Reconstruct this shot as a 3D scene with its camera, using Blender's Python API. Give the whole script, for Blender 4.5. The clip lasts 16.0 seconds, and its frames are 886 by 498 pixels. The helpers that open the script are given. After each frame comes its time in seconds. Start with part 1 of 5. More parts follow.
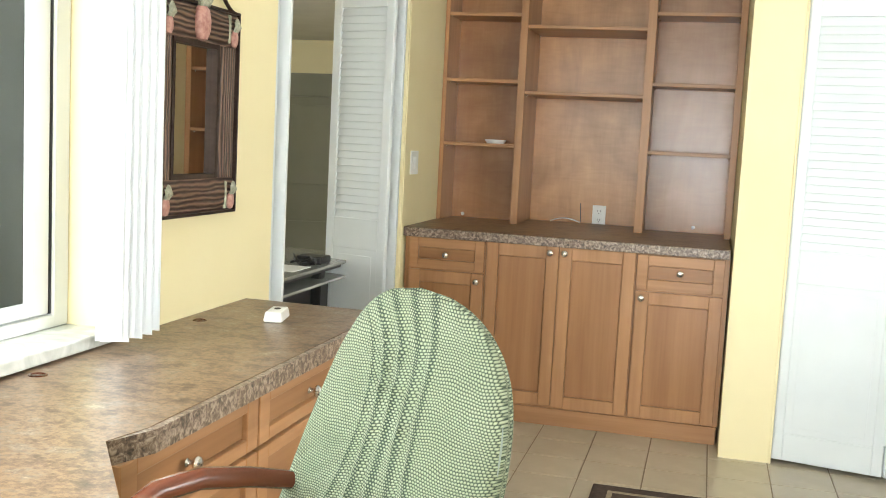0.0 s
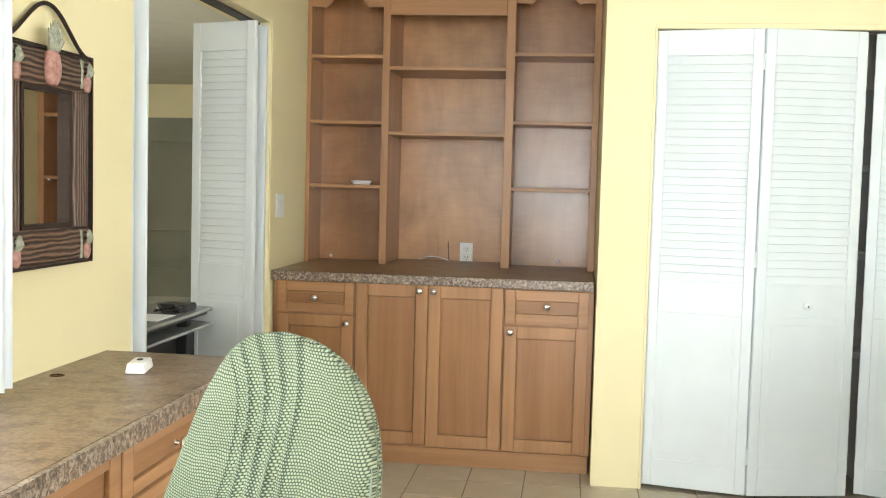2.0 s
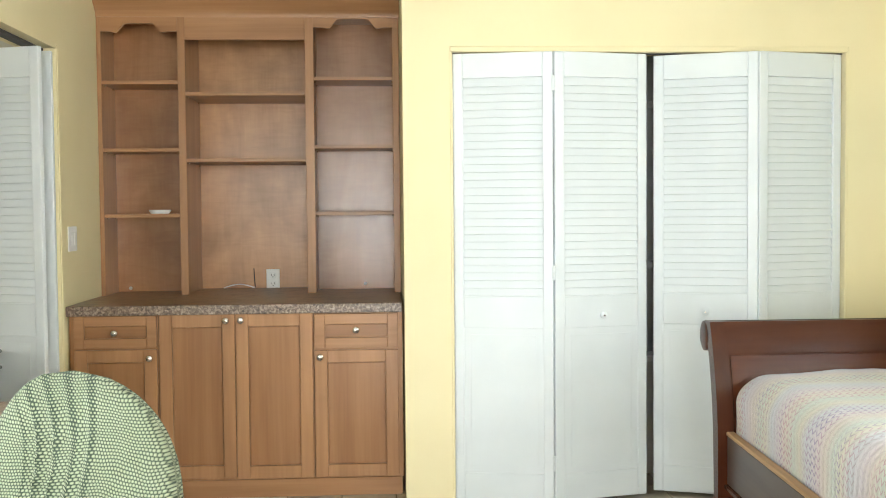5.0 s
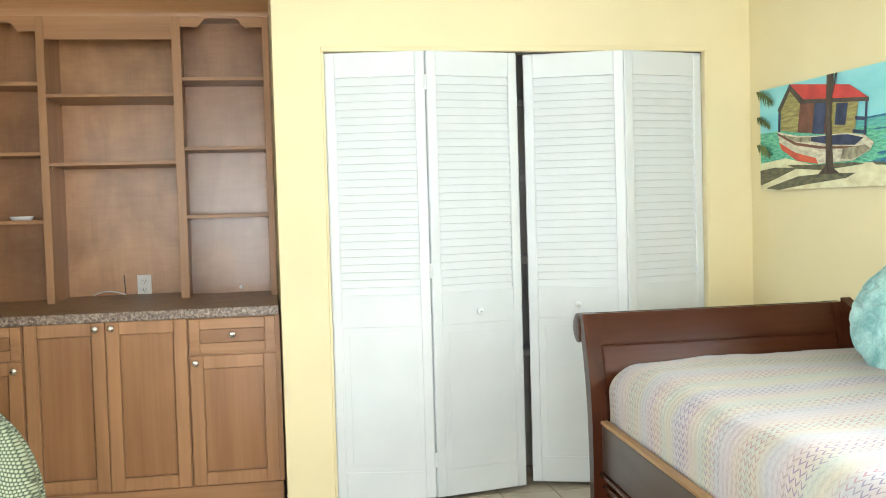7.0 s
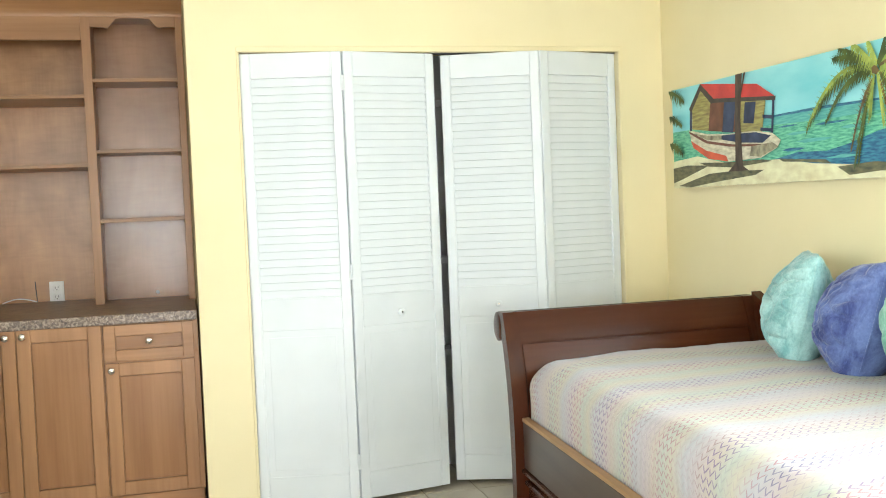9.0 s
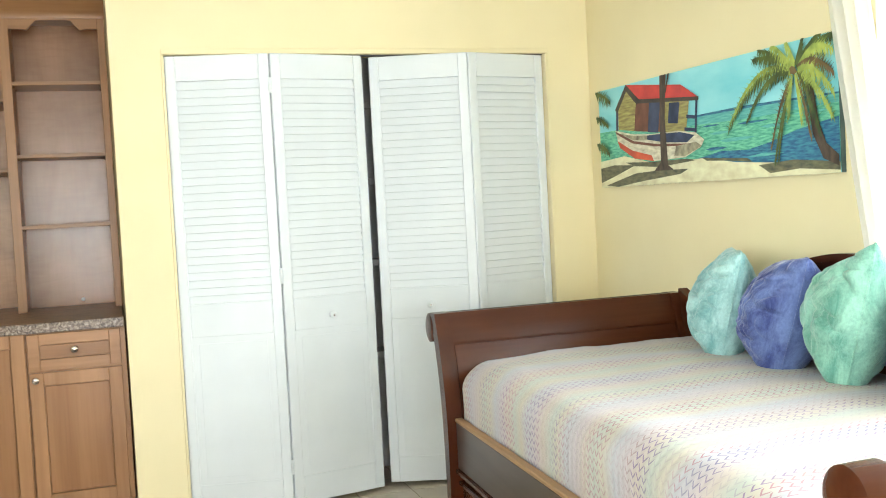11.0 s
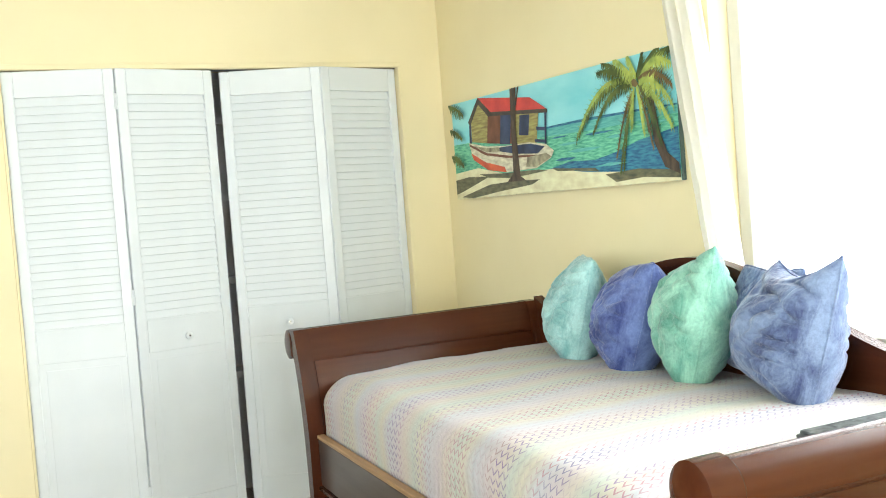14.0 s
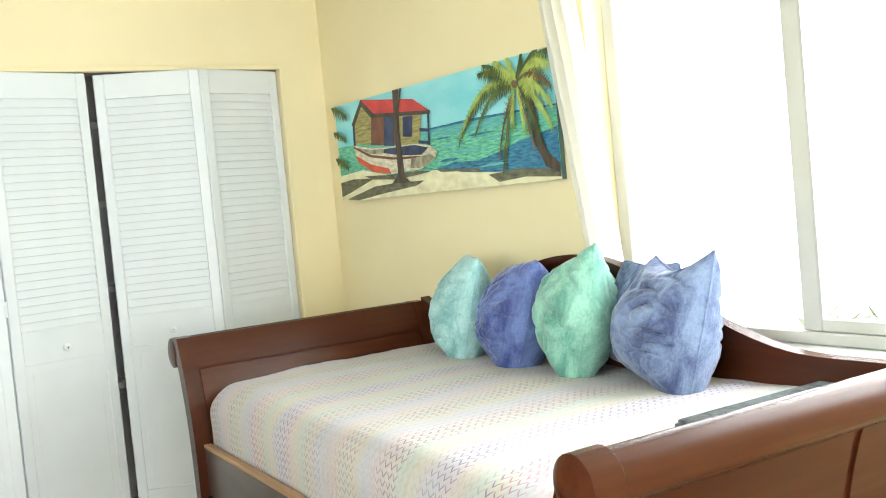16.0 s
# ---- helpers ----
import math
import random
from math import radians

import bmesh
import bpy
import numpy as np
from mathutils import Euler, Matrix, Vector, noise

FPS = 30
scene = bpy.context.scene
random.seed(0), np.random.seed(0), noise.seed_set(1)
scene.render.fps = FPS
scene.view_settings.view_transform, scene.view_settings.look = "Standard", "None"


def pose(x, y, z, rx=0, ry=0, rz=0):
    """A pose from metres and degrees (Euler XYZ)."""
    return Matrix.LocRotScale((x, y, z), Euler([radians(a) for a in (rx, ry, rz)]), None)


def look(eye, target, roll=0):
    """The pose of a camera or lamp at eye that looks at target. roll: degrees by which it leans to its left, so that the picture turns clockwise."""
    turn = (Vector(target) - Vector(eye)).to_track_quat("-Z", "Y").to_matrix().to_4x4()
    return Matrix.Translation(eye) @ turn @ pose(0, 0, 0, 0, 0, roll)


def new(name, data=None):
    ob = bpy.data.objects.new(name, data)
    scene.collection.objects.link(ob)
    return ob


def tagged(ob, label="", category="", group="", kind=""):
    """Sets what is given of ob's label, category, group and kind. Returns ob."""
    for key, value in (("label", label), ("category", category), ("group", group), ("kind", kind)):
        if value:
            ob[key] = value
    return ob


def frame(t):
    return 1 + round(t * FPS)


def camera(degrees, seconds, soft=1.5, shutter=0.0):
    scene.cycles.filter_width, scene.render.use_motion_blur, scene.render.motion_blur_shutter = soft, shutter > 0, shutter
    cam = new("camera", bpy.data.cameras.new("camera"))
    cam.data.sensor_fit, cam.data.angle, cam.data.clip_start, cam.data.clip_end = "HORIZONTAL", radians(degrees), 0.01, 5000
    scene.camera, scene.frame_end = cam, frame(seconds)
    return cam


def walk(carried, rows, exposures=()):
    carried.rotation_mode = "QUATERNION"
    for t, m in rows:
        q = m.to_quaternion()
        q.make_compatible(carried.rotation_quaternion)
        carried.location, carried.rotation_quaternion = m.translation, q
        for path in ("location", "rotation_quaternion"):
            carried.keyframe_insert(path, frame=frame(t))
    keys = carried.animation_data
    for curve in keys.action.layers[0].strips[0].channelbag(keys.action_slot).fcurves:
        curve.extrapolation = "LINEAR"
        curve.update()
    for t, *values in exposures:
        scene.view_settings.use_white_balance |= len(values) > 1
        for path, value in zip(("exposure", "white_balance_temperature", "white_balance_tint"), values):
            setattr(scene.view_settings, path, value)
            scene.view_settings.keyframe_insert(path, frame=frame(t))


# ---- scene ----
cam = camera(47.07, 16.0, soft=1.0)
PATH = [
    (0, (-0.0520, 0.0131, 1.340), (-0.5488, 1.9383, 1.1244), 2.93),
    (0.5, (-0.0480, 0.0131, 1.340), (-0.4774, 1.9576, 1.1543), 2.49),
    (1, (-0.0444, 0.0129, 1.340), (-0.4130, 1.9718, 1.1760), 2.16),
    (1.5, (-0.0412, 0.0127, 1.340), (-0.3535, 1.9828, 1.1956), 1.86),
    (2, (-0.0379, 0.0123, 1.340), (-0.2919, 1.9920, 1.2129), 1.50),
    (2.5, (-0.0345, 0.0118, 1.340), (-0.2301, 1.9990, 1.2261), 1.15),
    (3, (-0.0312, 0.0112, 1.340), (-0.1680, 2.0038, 1.2350), 0.82),
    (3.5, (-0.0273, 0.0104, 1.340), (-0.0944, 2.0069, 1.2441), 0.48),
    (4, (-0.0239, 0.0095, 1.340), (-0.0281, 2.0079, 1.2587), 0.13),
    (6.5, (-0.0078, 0.0038, 1.340), (0.2856, 1.9804, 1.2568), -1.35),
    (7, (-0.0048, 0.0024, 1.340), (0.3464, 1.9695, 1.2556), -1.65),
    (7.5, (-0.0020, 0.0011, 1.340), (0.4020, 1.9580, 1.2547), -1.81),
    (8, (0.0000, 0.0000, 1.340), (0.4435, 1.9483, 1.2543), -2.00),
    (8.5, (0.0013, -0.0007, 1.340), (0.4705, 1.9415, 1.2529), -2.15),
    (9, (0.0029, -0.0016, 1.340), (0.5037, 1.9326, 1.2512), -2.35),
    (11.5, (0.0114, -0.0070, 1.340), (0.6808, 1.8753, 1.2468), -3.22),
    (12, (0.0136, -0.0087, 1.340), (0.7284, 1.8568, 1.2448), -3.46),
    (12.5, (0.0152, -0.0099, 1.340), (0.7632, 1.8425, 1.2433), -3.66),
    (13, (0.0170, -0.0113, 1.340), (0.8020, 1.8257, 1.2424), -3.82),
    (13.5, (0.0192, -0.0130, 1.340), (0.8498, 1.8042, 1.2526), -4.07),
    (14, (0.0216, -0.0151, 1.340), (0.9019, 1.7789, 1.2570), -4.33),
    (14.5, (0.0240, -0.0172, 1.340), (0.9544, 1.7511, 1.2550), -4.58),
    (15, (0.0261, -0.0192, 1.340), (1.0014, 1.7245, 1.2510), -4.80),
    (15.5, (0.0282, -0.0215, 1.340), (1.0507, 1.6949, 1.2463), -5.06),
    (16, (0.0304, -0.0238, 1.340), (1.0999, 1.6633, 1.2414), -5.37),
]
walk(cam, [(t, look(eye, target, roll)) for t, eye, target, roll in PATH], [(0, 0.04), (4, -0.07), (9, -0.05), (16, -0.12)])

# ---- world, sun and window light ----
world = bpy.data.worlds.new("daylight")
scene.world = world
world.use_nodes = True
wn, wl = world.node_tree.nodes, world.node_tree.links
sky = wn.new("ShaderNodeTexSky")
sky.sky_type = "NISHITA"
sky.sun_disc = False
sky.sun_elevation, sky.sun_rotation = radians(56), radians(8)
sky.air_density, sky.dust_density = 1.0, 2.0
wl.new(sky.outputs[0], wn["Background"].inputs[0])
wn["Background"].inputs[1].default_value = 0.15


def lamp(name, kind, m, energy, color, size=None):
    data = bpy.data.lights.new(name, kind)
    data.energy, data.color = energy, color
    if kind == "AREA":
        data.shape, data.size, data.size_y = "RECTANGLE", size[0], size[1]
    else:
        data.angle = radians(0.5)
    ob = new(name, data)
    ob.matrix_basis = m
    return ob


# the sun stands high over the closed side of the house, so that none of it falls into the room
lamp("sun", "SUN", look((0.8, 6, 9), (0, 0, 0)), 5.0, (1.0, 0.95, 0.88))
# sky light that enters by the long west window
lamp("window_light_west", "AREA", look((-1.70, 0.15, 1.55), (1.0, 0.5, 0.75)), 118, (0.91, 0.985, 1.0), (2.4, 1.35))
# added fill: sky light through an assumed, unseen wide glass door behind the camera
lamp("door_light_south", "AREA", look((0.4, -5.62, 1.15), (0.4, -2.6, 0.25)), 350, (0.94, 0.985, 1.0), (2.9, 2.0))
# sky light that enters by the wide east window
lamp("window_light_east", "AREA", look((2.56, 1.35, 1.70), (-1.4, 2.3, 1.7)), 30, (0.94, 0.99, 1.0), (1.2, 0.95))
# added fill for the next room, out of view; its wall has no opening
lamp("window_light_next_room", "AREA", look((-6.45, 5.0, 1.5), (-3.2, 9.5, 1.6)), 230, (0.95, 1.0, 0.97), (2.4, 1.3))

# ---- materials ----


def nodes_of(name):
    m = bpy.data.materials.new(name)
    m.use_nodes = True
    return m, m.node_tree.nodes, m.node_tree.links, m.node_tree.nodes["Principled BSDF"]


def ramp(n, l, fac, stops):
    r = n.new("ShaderNodeValToRGB")
    e = r.color_ramp.elements
    e[0].position, e[0].color = stops[0][0], (*stops[0][1], 1)
    e[1].position, e[1].color = stops[-1][0], (*stops[-1][1], 1)
    for p, c in stops[1:-1]:
        k = e.new(p)
        k.color = (*c, 1)
    l.new(fac, r.inputs[0])
    return r.outputs[0]


def noise_of(n, l, scale, stretch=(1, 1, 1), detail=4.0, distort=0.0, coord="Object", rough=0.5):
    tc, mp, nz = n.new("ShaderNodeTexCoord"), n.new("ShaderNodeMapping"), n.new("ShaderNodeTexNoise")
    mp.inputs["Scale"].default_value = stretch
    l.new(tc.outputs[coord], mp.inputs[0])
    l.new(mp.outputs[0], nz.inputs["Vector"])
    nz.inputs["Scale"].default_value, nz.inputs["Detail"].default_value = scale, detail
    nz.inputs["Distortion"].default_value, nz.inputs["Roughness"].default_value = distort, rough
    return nz.outputs[0]


def mixed(n, l, fac, a, b, mode="MIX"):
    x = n.new("ShaderNodeMix")
    x.data_type, x.blend_type = "RGBA", mode
    if isinstance(fac, float):
        x.inputs[0].default_value = fac
    else:
        l.new(fac, x.inputs[0])
    for k, v in ((6, a), (7, b)):
        if isinstance(v, tuple):
            x.inputs[k].default_value = (*v, 1)
        else:
            l.new(v, x.inputs[k])
    return x.outputs[2]


def calc(n, l, op, a, b=None):
    x = n.new("ShaderNodeMath")
    x.operation = op
    for k, v in ((0, a), (1, b)):
        if v is None:
            continue
        if isinstance(v, (int, float)):
            x.inputs[k].default_value = v
        else:
            l.new(v, x.inputs[k])
    return x.outputs[0]


def bumped(n, l, bsdf, height, strength, distance=0.002):
    b = n.new("ShaderNodeBump")
    b.inputs["Strength"].default_value, b.inputs["Distance"].default_value = strength, distance
    l.new(height, b.inputs["Height"])
    l.new(b.outputs[0], bsdf.inputs["Normal"])


def surface(name, c1, c2, scale=6.0, rough=0.5, metal=0.0, bump=0.15, bscale=120.0, stretch=(1, 1, 1), big=0.08, coat=0.0, distort=0.0, vary=0.0):
    """Two tones in a noise, a slow drift over it, fine relief."""
    m, n, l, b = nodes_of(name)
    col = ramp(n, l, noise_of(n, l, scale, stretch, 5.0, distort), [(0.3, c1), (0.7, c2)])
    drift = ramp(n, l, noise_of(n, l, 1.3, detail=2.0), [(0.3, (1 - big,) * 3), (0.7, (1.0,) * 3)])
    col = mixed(n, l, 1.0, col, drift, "MULTIPLY")
    if vary:
        info = n.new("ShaderNodeObjectInfo")
        tone = ramp(n, l, info.outputs["Random"], [(0.0, (1 - vary,) * 3), (1.0, (1.0,) * 3)])
        col = mixed(n, l, 1.0, col, tone, "MULTIPLY")
    l.new(col, b.inputs["Base Color"])
    b.inputs["Roughness"].default_value, b.inputs["Metallic"].default_value = rough, metal
    b.inputs["Coat Weight"].default_value = coat
    b.inputs["Coat Roughness"].default_value = 0.25
    if bump:
        bumped(n, l, b, noise_of(n, l, bscale, stretch, 3.0), bump)
    return m


def wood(name, dark, mid, light, along, rough, coat=0.0, blotch=0.25, gloss=0.3):
    """Grain along one axis, with cathedral bands and slow blotches."""
    m, n, l, b = nodes_of(name)
    s = [9.0, 9.0, 9.0]
    s["xyz".index(along)] = 0.7
    fine = [60.0, 60.0, 60.0]
    fine["xyz".index(along)] = 2.0
    base = ramp(n, l, noise_of(n, l, 1.0, tuple(s), 6.0, 0.8), [(0.25, dark), (0.5, mid), (0.78, light)])
    streak = ramp(n, l, noise_of(n, l, 1.0, tuple(fine), 3.0), [(0.3, (0.88, 0.86, 0.84)), (0.65, (1, 1, 1))])
    col = mixed(n, l, 1.0, base, streak, "MULTIPLY")
    cloud = ramp(n, l, noise_of(n, l, 0.45, tuple(s), 3.0, 0.3), [(0.32, (1 - blotch, 1 - blotch * 1.1, 1 - blotch * 1.2)), (0.6, (1, 1, 1))])
    col = mixed(n, l, 1.0, col, cloud, "MULTIPLY")
    l.new(col, b.inputs["Base Color"])
    b.inputs["Roughness"].default_value, b.inputs["Specular IOR Level"].default_value = rough, gloss
    b.inputs["Coat Weight"].default_value, b.inputs["Coat Roughness"].default_value = coat, 0.22
    bumped(n, l, b, noise_of(n, l, 1.0, tuple(fine), 2.0), 0.08)
    return m


def veneer(name, dark, mid, light, rough, coat):
    """Flat-cut sheet: broad figure across a loose upright grain, with clouds of darker stain."""
    m, n, l, b = nodes_of(name)
    base = ramp(n, l, noise_of(n, l, 1.0, (7.0, 7.0, 2.2), 5.0, 0.9), [(0.28, dark), (0.5, mid), (0.75, light)])
    curl = ramp(n, l, noise_of(n, l, 1.0, (5.0, 5.0, 26.0), 4.0, 1.6), [(0.34, (0.92, 0.90, 0.88)), (0.6, (1, 1, 1))])
    col = mixed(n, l, 1.0, base, curl, "MULTIPLY")
    cloud = ramp(n, l, noise_of(n, l, 1.0, (2.6, 2.6, 3.4), 3.0, 0.5), [(0.33, (0.76, 0.73, 0.70)), (0.58, (1, 1, 1))])
    col = mixed(n, l, 1.0, col, cloud, "MULTIPLY")
    fine = ramp(n, l, noise_of(n, l, 1.0, (90.0, 90.0, 4.0), 3.0), [(0.3, (0.94, 0.93, 0.92)), (0.65, (1, 1, 1))])
    l.new(mixed(n, l, 1.0, col, fine, "MULTIPLY"), b.inputs["Base Color"])
    b.inputs["Roughness"].default_value, b.inputs["Specular IOR Level"].default_value = rough, 0.4
    b.inputs["Coat Weight"].default_value, b.inputs["Coat Roughness"].default_value = coat, 0.2
    bumped(n, l, b, noise_of(n, l, 1.0, (60.0, 60.0, 3.0), 2.0), 0.06)
    return m


PAINT = surface("yellow_wall_paint", (0.79, 0.695, 0.425), (0.82, 0.725, 0.455), 3.0, 0.6, bump=0.12, bscale=260, big=0.04)
CEIL = surface("ceiling_paint", (0.66, 0.65, 0.61), (0.70, 0.69, 0.65), 4.0, 0.8, bump=0.3, bscale=180)
WHITE = surface("white_door_paint", (0.68, 0.725, 0.745), (0.72, 0.765, 0.785), 5.0, 0.42, bump=0.06, bscale=140, big=0.03)
TRIM = surface("white_trim_paint", (0.78, 0.80, 0.80), (0.82, 0.84, 0.84), 5.0, 0.4, bump=0.05)
MAPLE_TONES = (0.34, 0.171, 0.078), (0.41, 0.216, 0.102), (0.465, 0.254, 0.124)
MAPLE_V = wood("maple_upright", *MAPLE_TONES, "z", 0.38, 0.15, 0.14)
MAPLE_H = wood("maple_level", *MAPLE_TONES, "x", 0.38, 0.15, 0.14)
MAPLE_Y = wood("maple_lengthwise", *MAPLE_TONES, "y", 0.38, 0.15, 0.14)
# the sunk fields are in darker tones than the frames
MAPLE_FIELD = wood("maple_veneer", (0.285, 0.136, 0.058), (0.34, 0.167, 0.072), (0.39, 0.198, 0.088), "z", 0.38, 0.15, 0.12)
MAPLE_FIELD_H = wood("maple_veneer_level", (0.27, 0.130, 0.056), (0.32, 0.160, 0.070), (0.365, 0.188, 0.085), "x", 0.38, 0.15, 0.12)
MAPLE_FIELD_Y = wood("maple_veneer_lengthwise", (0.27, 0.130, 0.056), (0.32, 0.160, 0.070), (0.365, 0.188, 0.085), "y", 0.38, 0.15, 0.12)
# one backing in two tones: lit for the centre bay, shaded for the sides
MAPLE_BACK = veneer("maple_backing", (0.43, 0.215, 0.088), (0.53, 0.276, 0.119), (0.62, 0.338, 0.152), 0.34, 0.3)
MAPLE_BACK_SHADED = veneer("maple_backing_shaded", (0.30, 0.138, 0.057), (0.37, 0.177, 0.075), (0.43, 0.214, 0.095), 0.30, 0.4)
CHERRY_TONES = (0.050, 0.0136, 0.0053), (0.075, 0.0205, 0.0080), (0.105, 0.0310, 0.0122)
CHERRY_X = wood("cherry_level", *CHERRY_TONES, "x", 0.27, 0.08, 0.3, 0.2)
CHERRY_Y = wood("cherry_lengthwise", *CHERRY_TONES, "y", 0.27, 0.08, 0.3, 0.2)
CHERRY_Z = wood("cherry_upright", *CHERRY_TONES, "z", 0.27, 0.08, 0.3, 0.2)
DARKWOOD = wood("dark_rail_wood", (0.052, 0.035, 0.028), (0.072, 0.049, 0.039), (0.095, 0.066, 0.053), "y", 0.35, 0.3, 0.15)
RAWWOOD = wood("pale_wood_edge", (0.36, 0.22, 0.10), (0.45, 0.28, 0.14), (0.52, 0.34, 0.18), "y", 0.5)
NICKEL = surface("brushed_nickel", (0.62, 0.58, 0.54), (0.70, 0.66, 0.62), 30, 0.26, 1.0, bump=0.03)
PLASTIC = surface("white_plastic", (0.78, 0.78, 0.76), (0.82, 0.82, 0.80), 10, 0.35, bump=0.02)
BLACK = surface("black_plastic", (0.012, 0.012, 0.013), (0.02, 0.02, 0.022), 20, 0.4, bump=0.05)
DARK = surface("dark_recess", (0.05, 0.045, 0.045), (0.07, 0.065, 0.062), 8, 0.8)
GREYWALL = surface("pale_closet_paint", (0.82, 0.83, 0.85), (0.86, 0.87, 0.89), 4, 0.8)
TILE = surface("beige_floor_tile", (0.50, 0.43, 0.32), (0.57, 0.50, 0.385), 9, 0.28, bump=0.1, bscale=60, big=0.1, vary=0.09, distort=0.6)
GROUT = surface("brown_grout", (0.27, 0.22, 0.16), (0.33, 0.27, 0.20), 40, 0.9, bump=0.4)
MARBLE = surface("pale_marble", (0.52, 0.55, 0.52), (0.78, 0.79, 0.76), 9, 0.2, bump=0.02, distort=2.0)
GREYPANEL = surface("grey_exterior", (0.20, 0.215, 0.20), (0.25, 0.265, 0.25), 3, 0.7)
GREYDOOR = surface("grey_door_paint", (0.20, 0.205, 0.185), (0.27, 0.275, 0.25), 2, 0.3, big=0.2)
PAPER = surface("white_paper", (0.8, 0.8, 0.8), (0.86, 0.86, 0.86), 8, 0.7)
ALU = surface("almond_window_frame", (0.52, 0.52, 0.46), (0.57, 0.57, 0.51), 6, 0.45, bump=0.03)
LEAF = surface("shrub_leaf", (0.60, 0.70, 0.46), (0.72, 0.80, 0.58), 5, 0.6, vary=0.4)
SOIL = surface("outdoor_ground", (0.55, 0.54, 0.48), (0.68, 0.66, 0.58), 0.6, 0.95, bump=0.4, bscale=8)
IRON = surface("dark_iron", (0.035, 0.022, 0.018), (0.055, 0.035, 0.028), 60, 0.5, 0.6, bump=0.3)

# mottled laminate, like brown granite
LAMINATE, n, l, b = nodes_of("mottled_laminate")
cloud = ramp(n, l, noise_of(n, l, 13.0, (1, 1.25, 1), 12.0, 0.0, rough=0.80), [(0.36, (0.055, 0.034, 0.022)), (0.45, (0.150, 0.092, 0.055)), (0.52, (0.270, 0.170, 0.094)), (0.57, (0.19, 0.142, 0.105)), (0.65, (0.38, 0.295, 0.205))])
speck = ramp(n, l, noise_of(n, l, 95.0, detail=4.0), [(0.36, (0.55, 0.52, 0.50)), (0.55, (1, 1, 1))])
l.new(mixed(n, l, 0.8, cloud, speck, "MULTIPLY"), b.inputs["Base Color"])
b.inputs["Roughness"].default_value = 0.33
bumped(n, l, b, noise_of(n, l, 200.0), 0.05)

# the moulded edge shows coarser, paler flecks
EDGE, n, l, b = nodes_of("laminate_edge")
cloud = ramp(n, l, noise_of(n, l, 75.0, detail=6.0, distort=0.8, rough=0.65), [(0.34, (0.035, 0.024, 0.018)), (0.48, (0.16, 0.108, 0.076)), (0.64, (0.42, 0.34, 0.27))])
l.new(cloud, b.inputs["Base Color"])
b.inputs["Roughness"].default_value = 0.35
bumped(n, l, b, noise_of(n, l, 160.0), 0.06)

MIRROR, n, l, b = nodes_of("mirror_glass")
b.inputs["Base Color"].default_value = (0.86, 0.87, 0.86, 1)
b.inputs["Metallic"].default_value, b.inputs["Roughness"].default_value = 1.0, 0.015

GLASS, n, l, b = nodes_of("clear_glass")
b.inputs["Base Color"].default_value = (0.97, 0.99, 0.98, 1)
b.inputs["Transmission Weight"].default_value, b.inputs["Roughness"].default_value, b.inputs["IOR"].default_value = 1.0, 0.0, 1.01


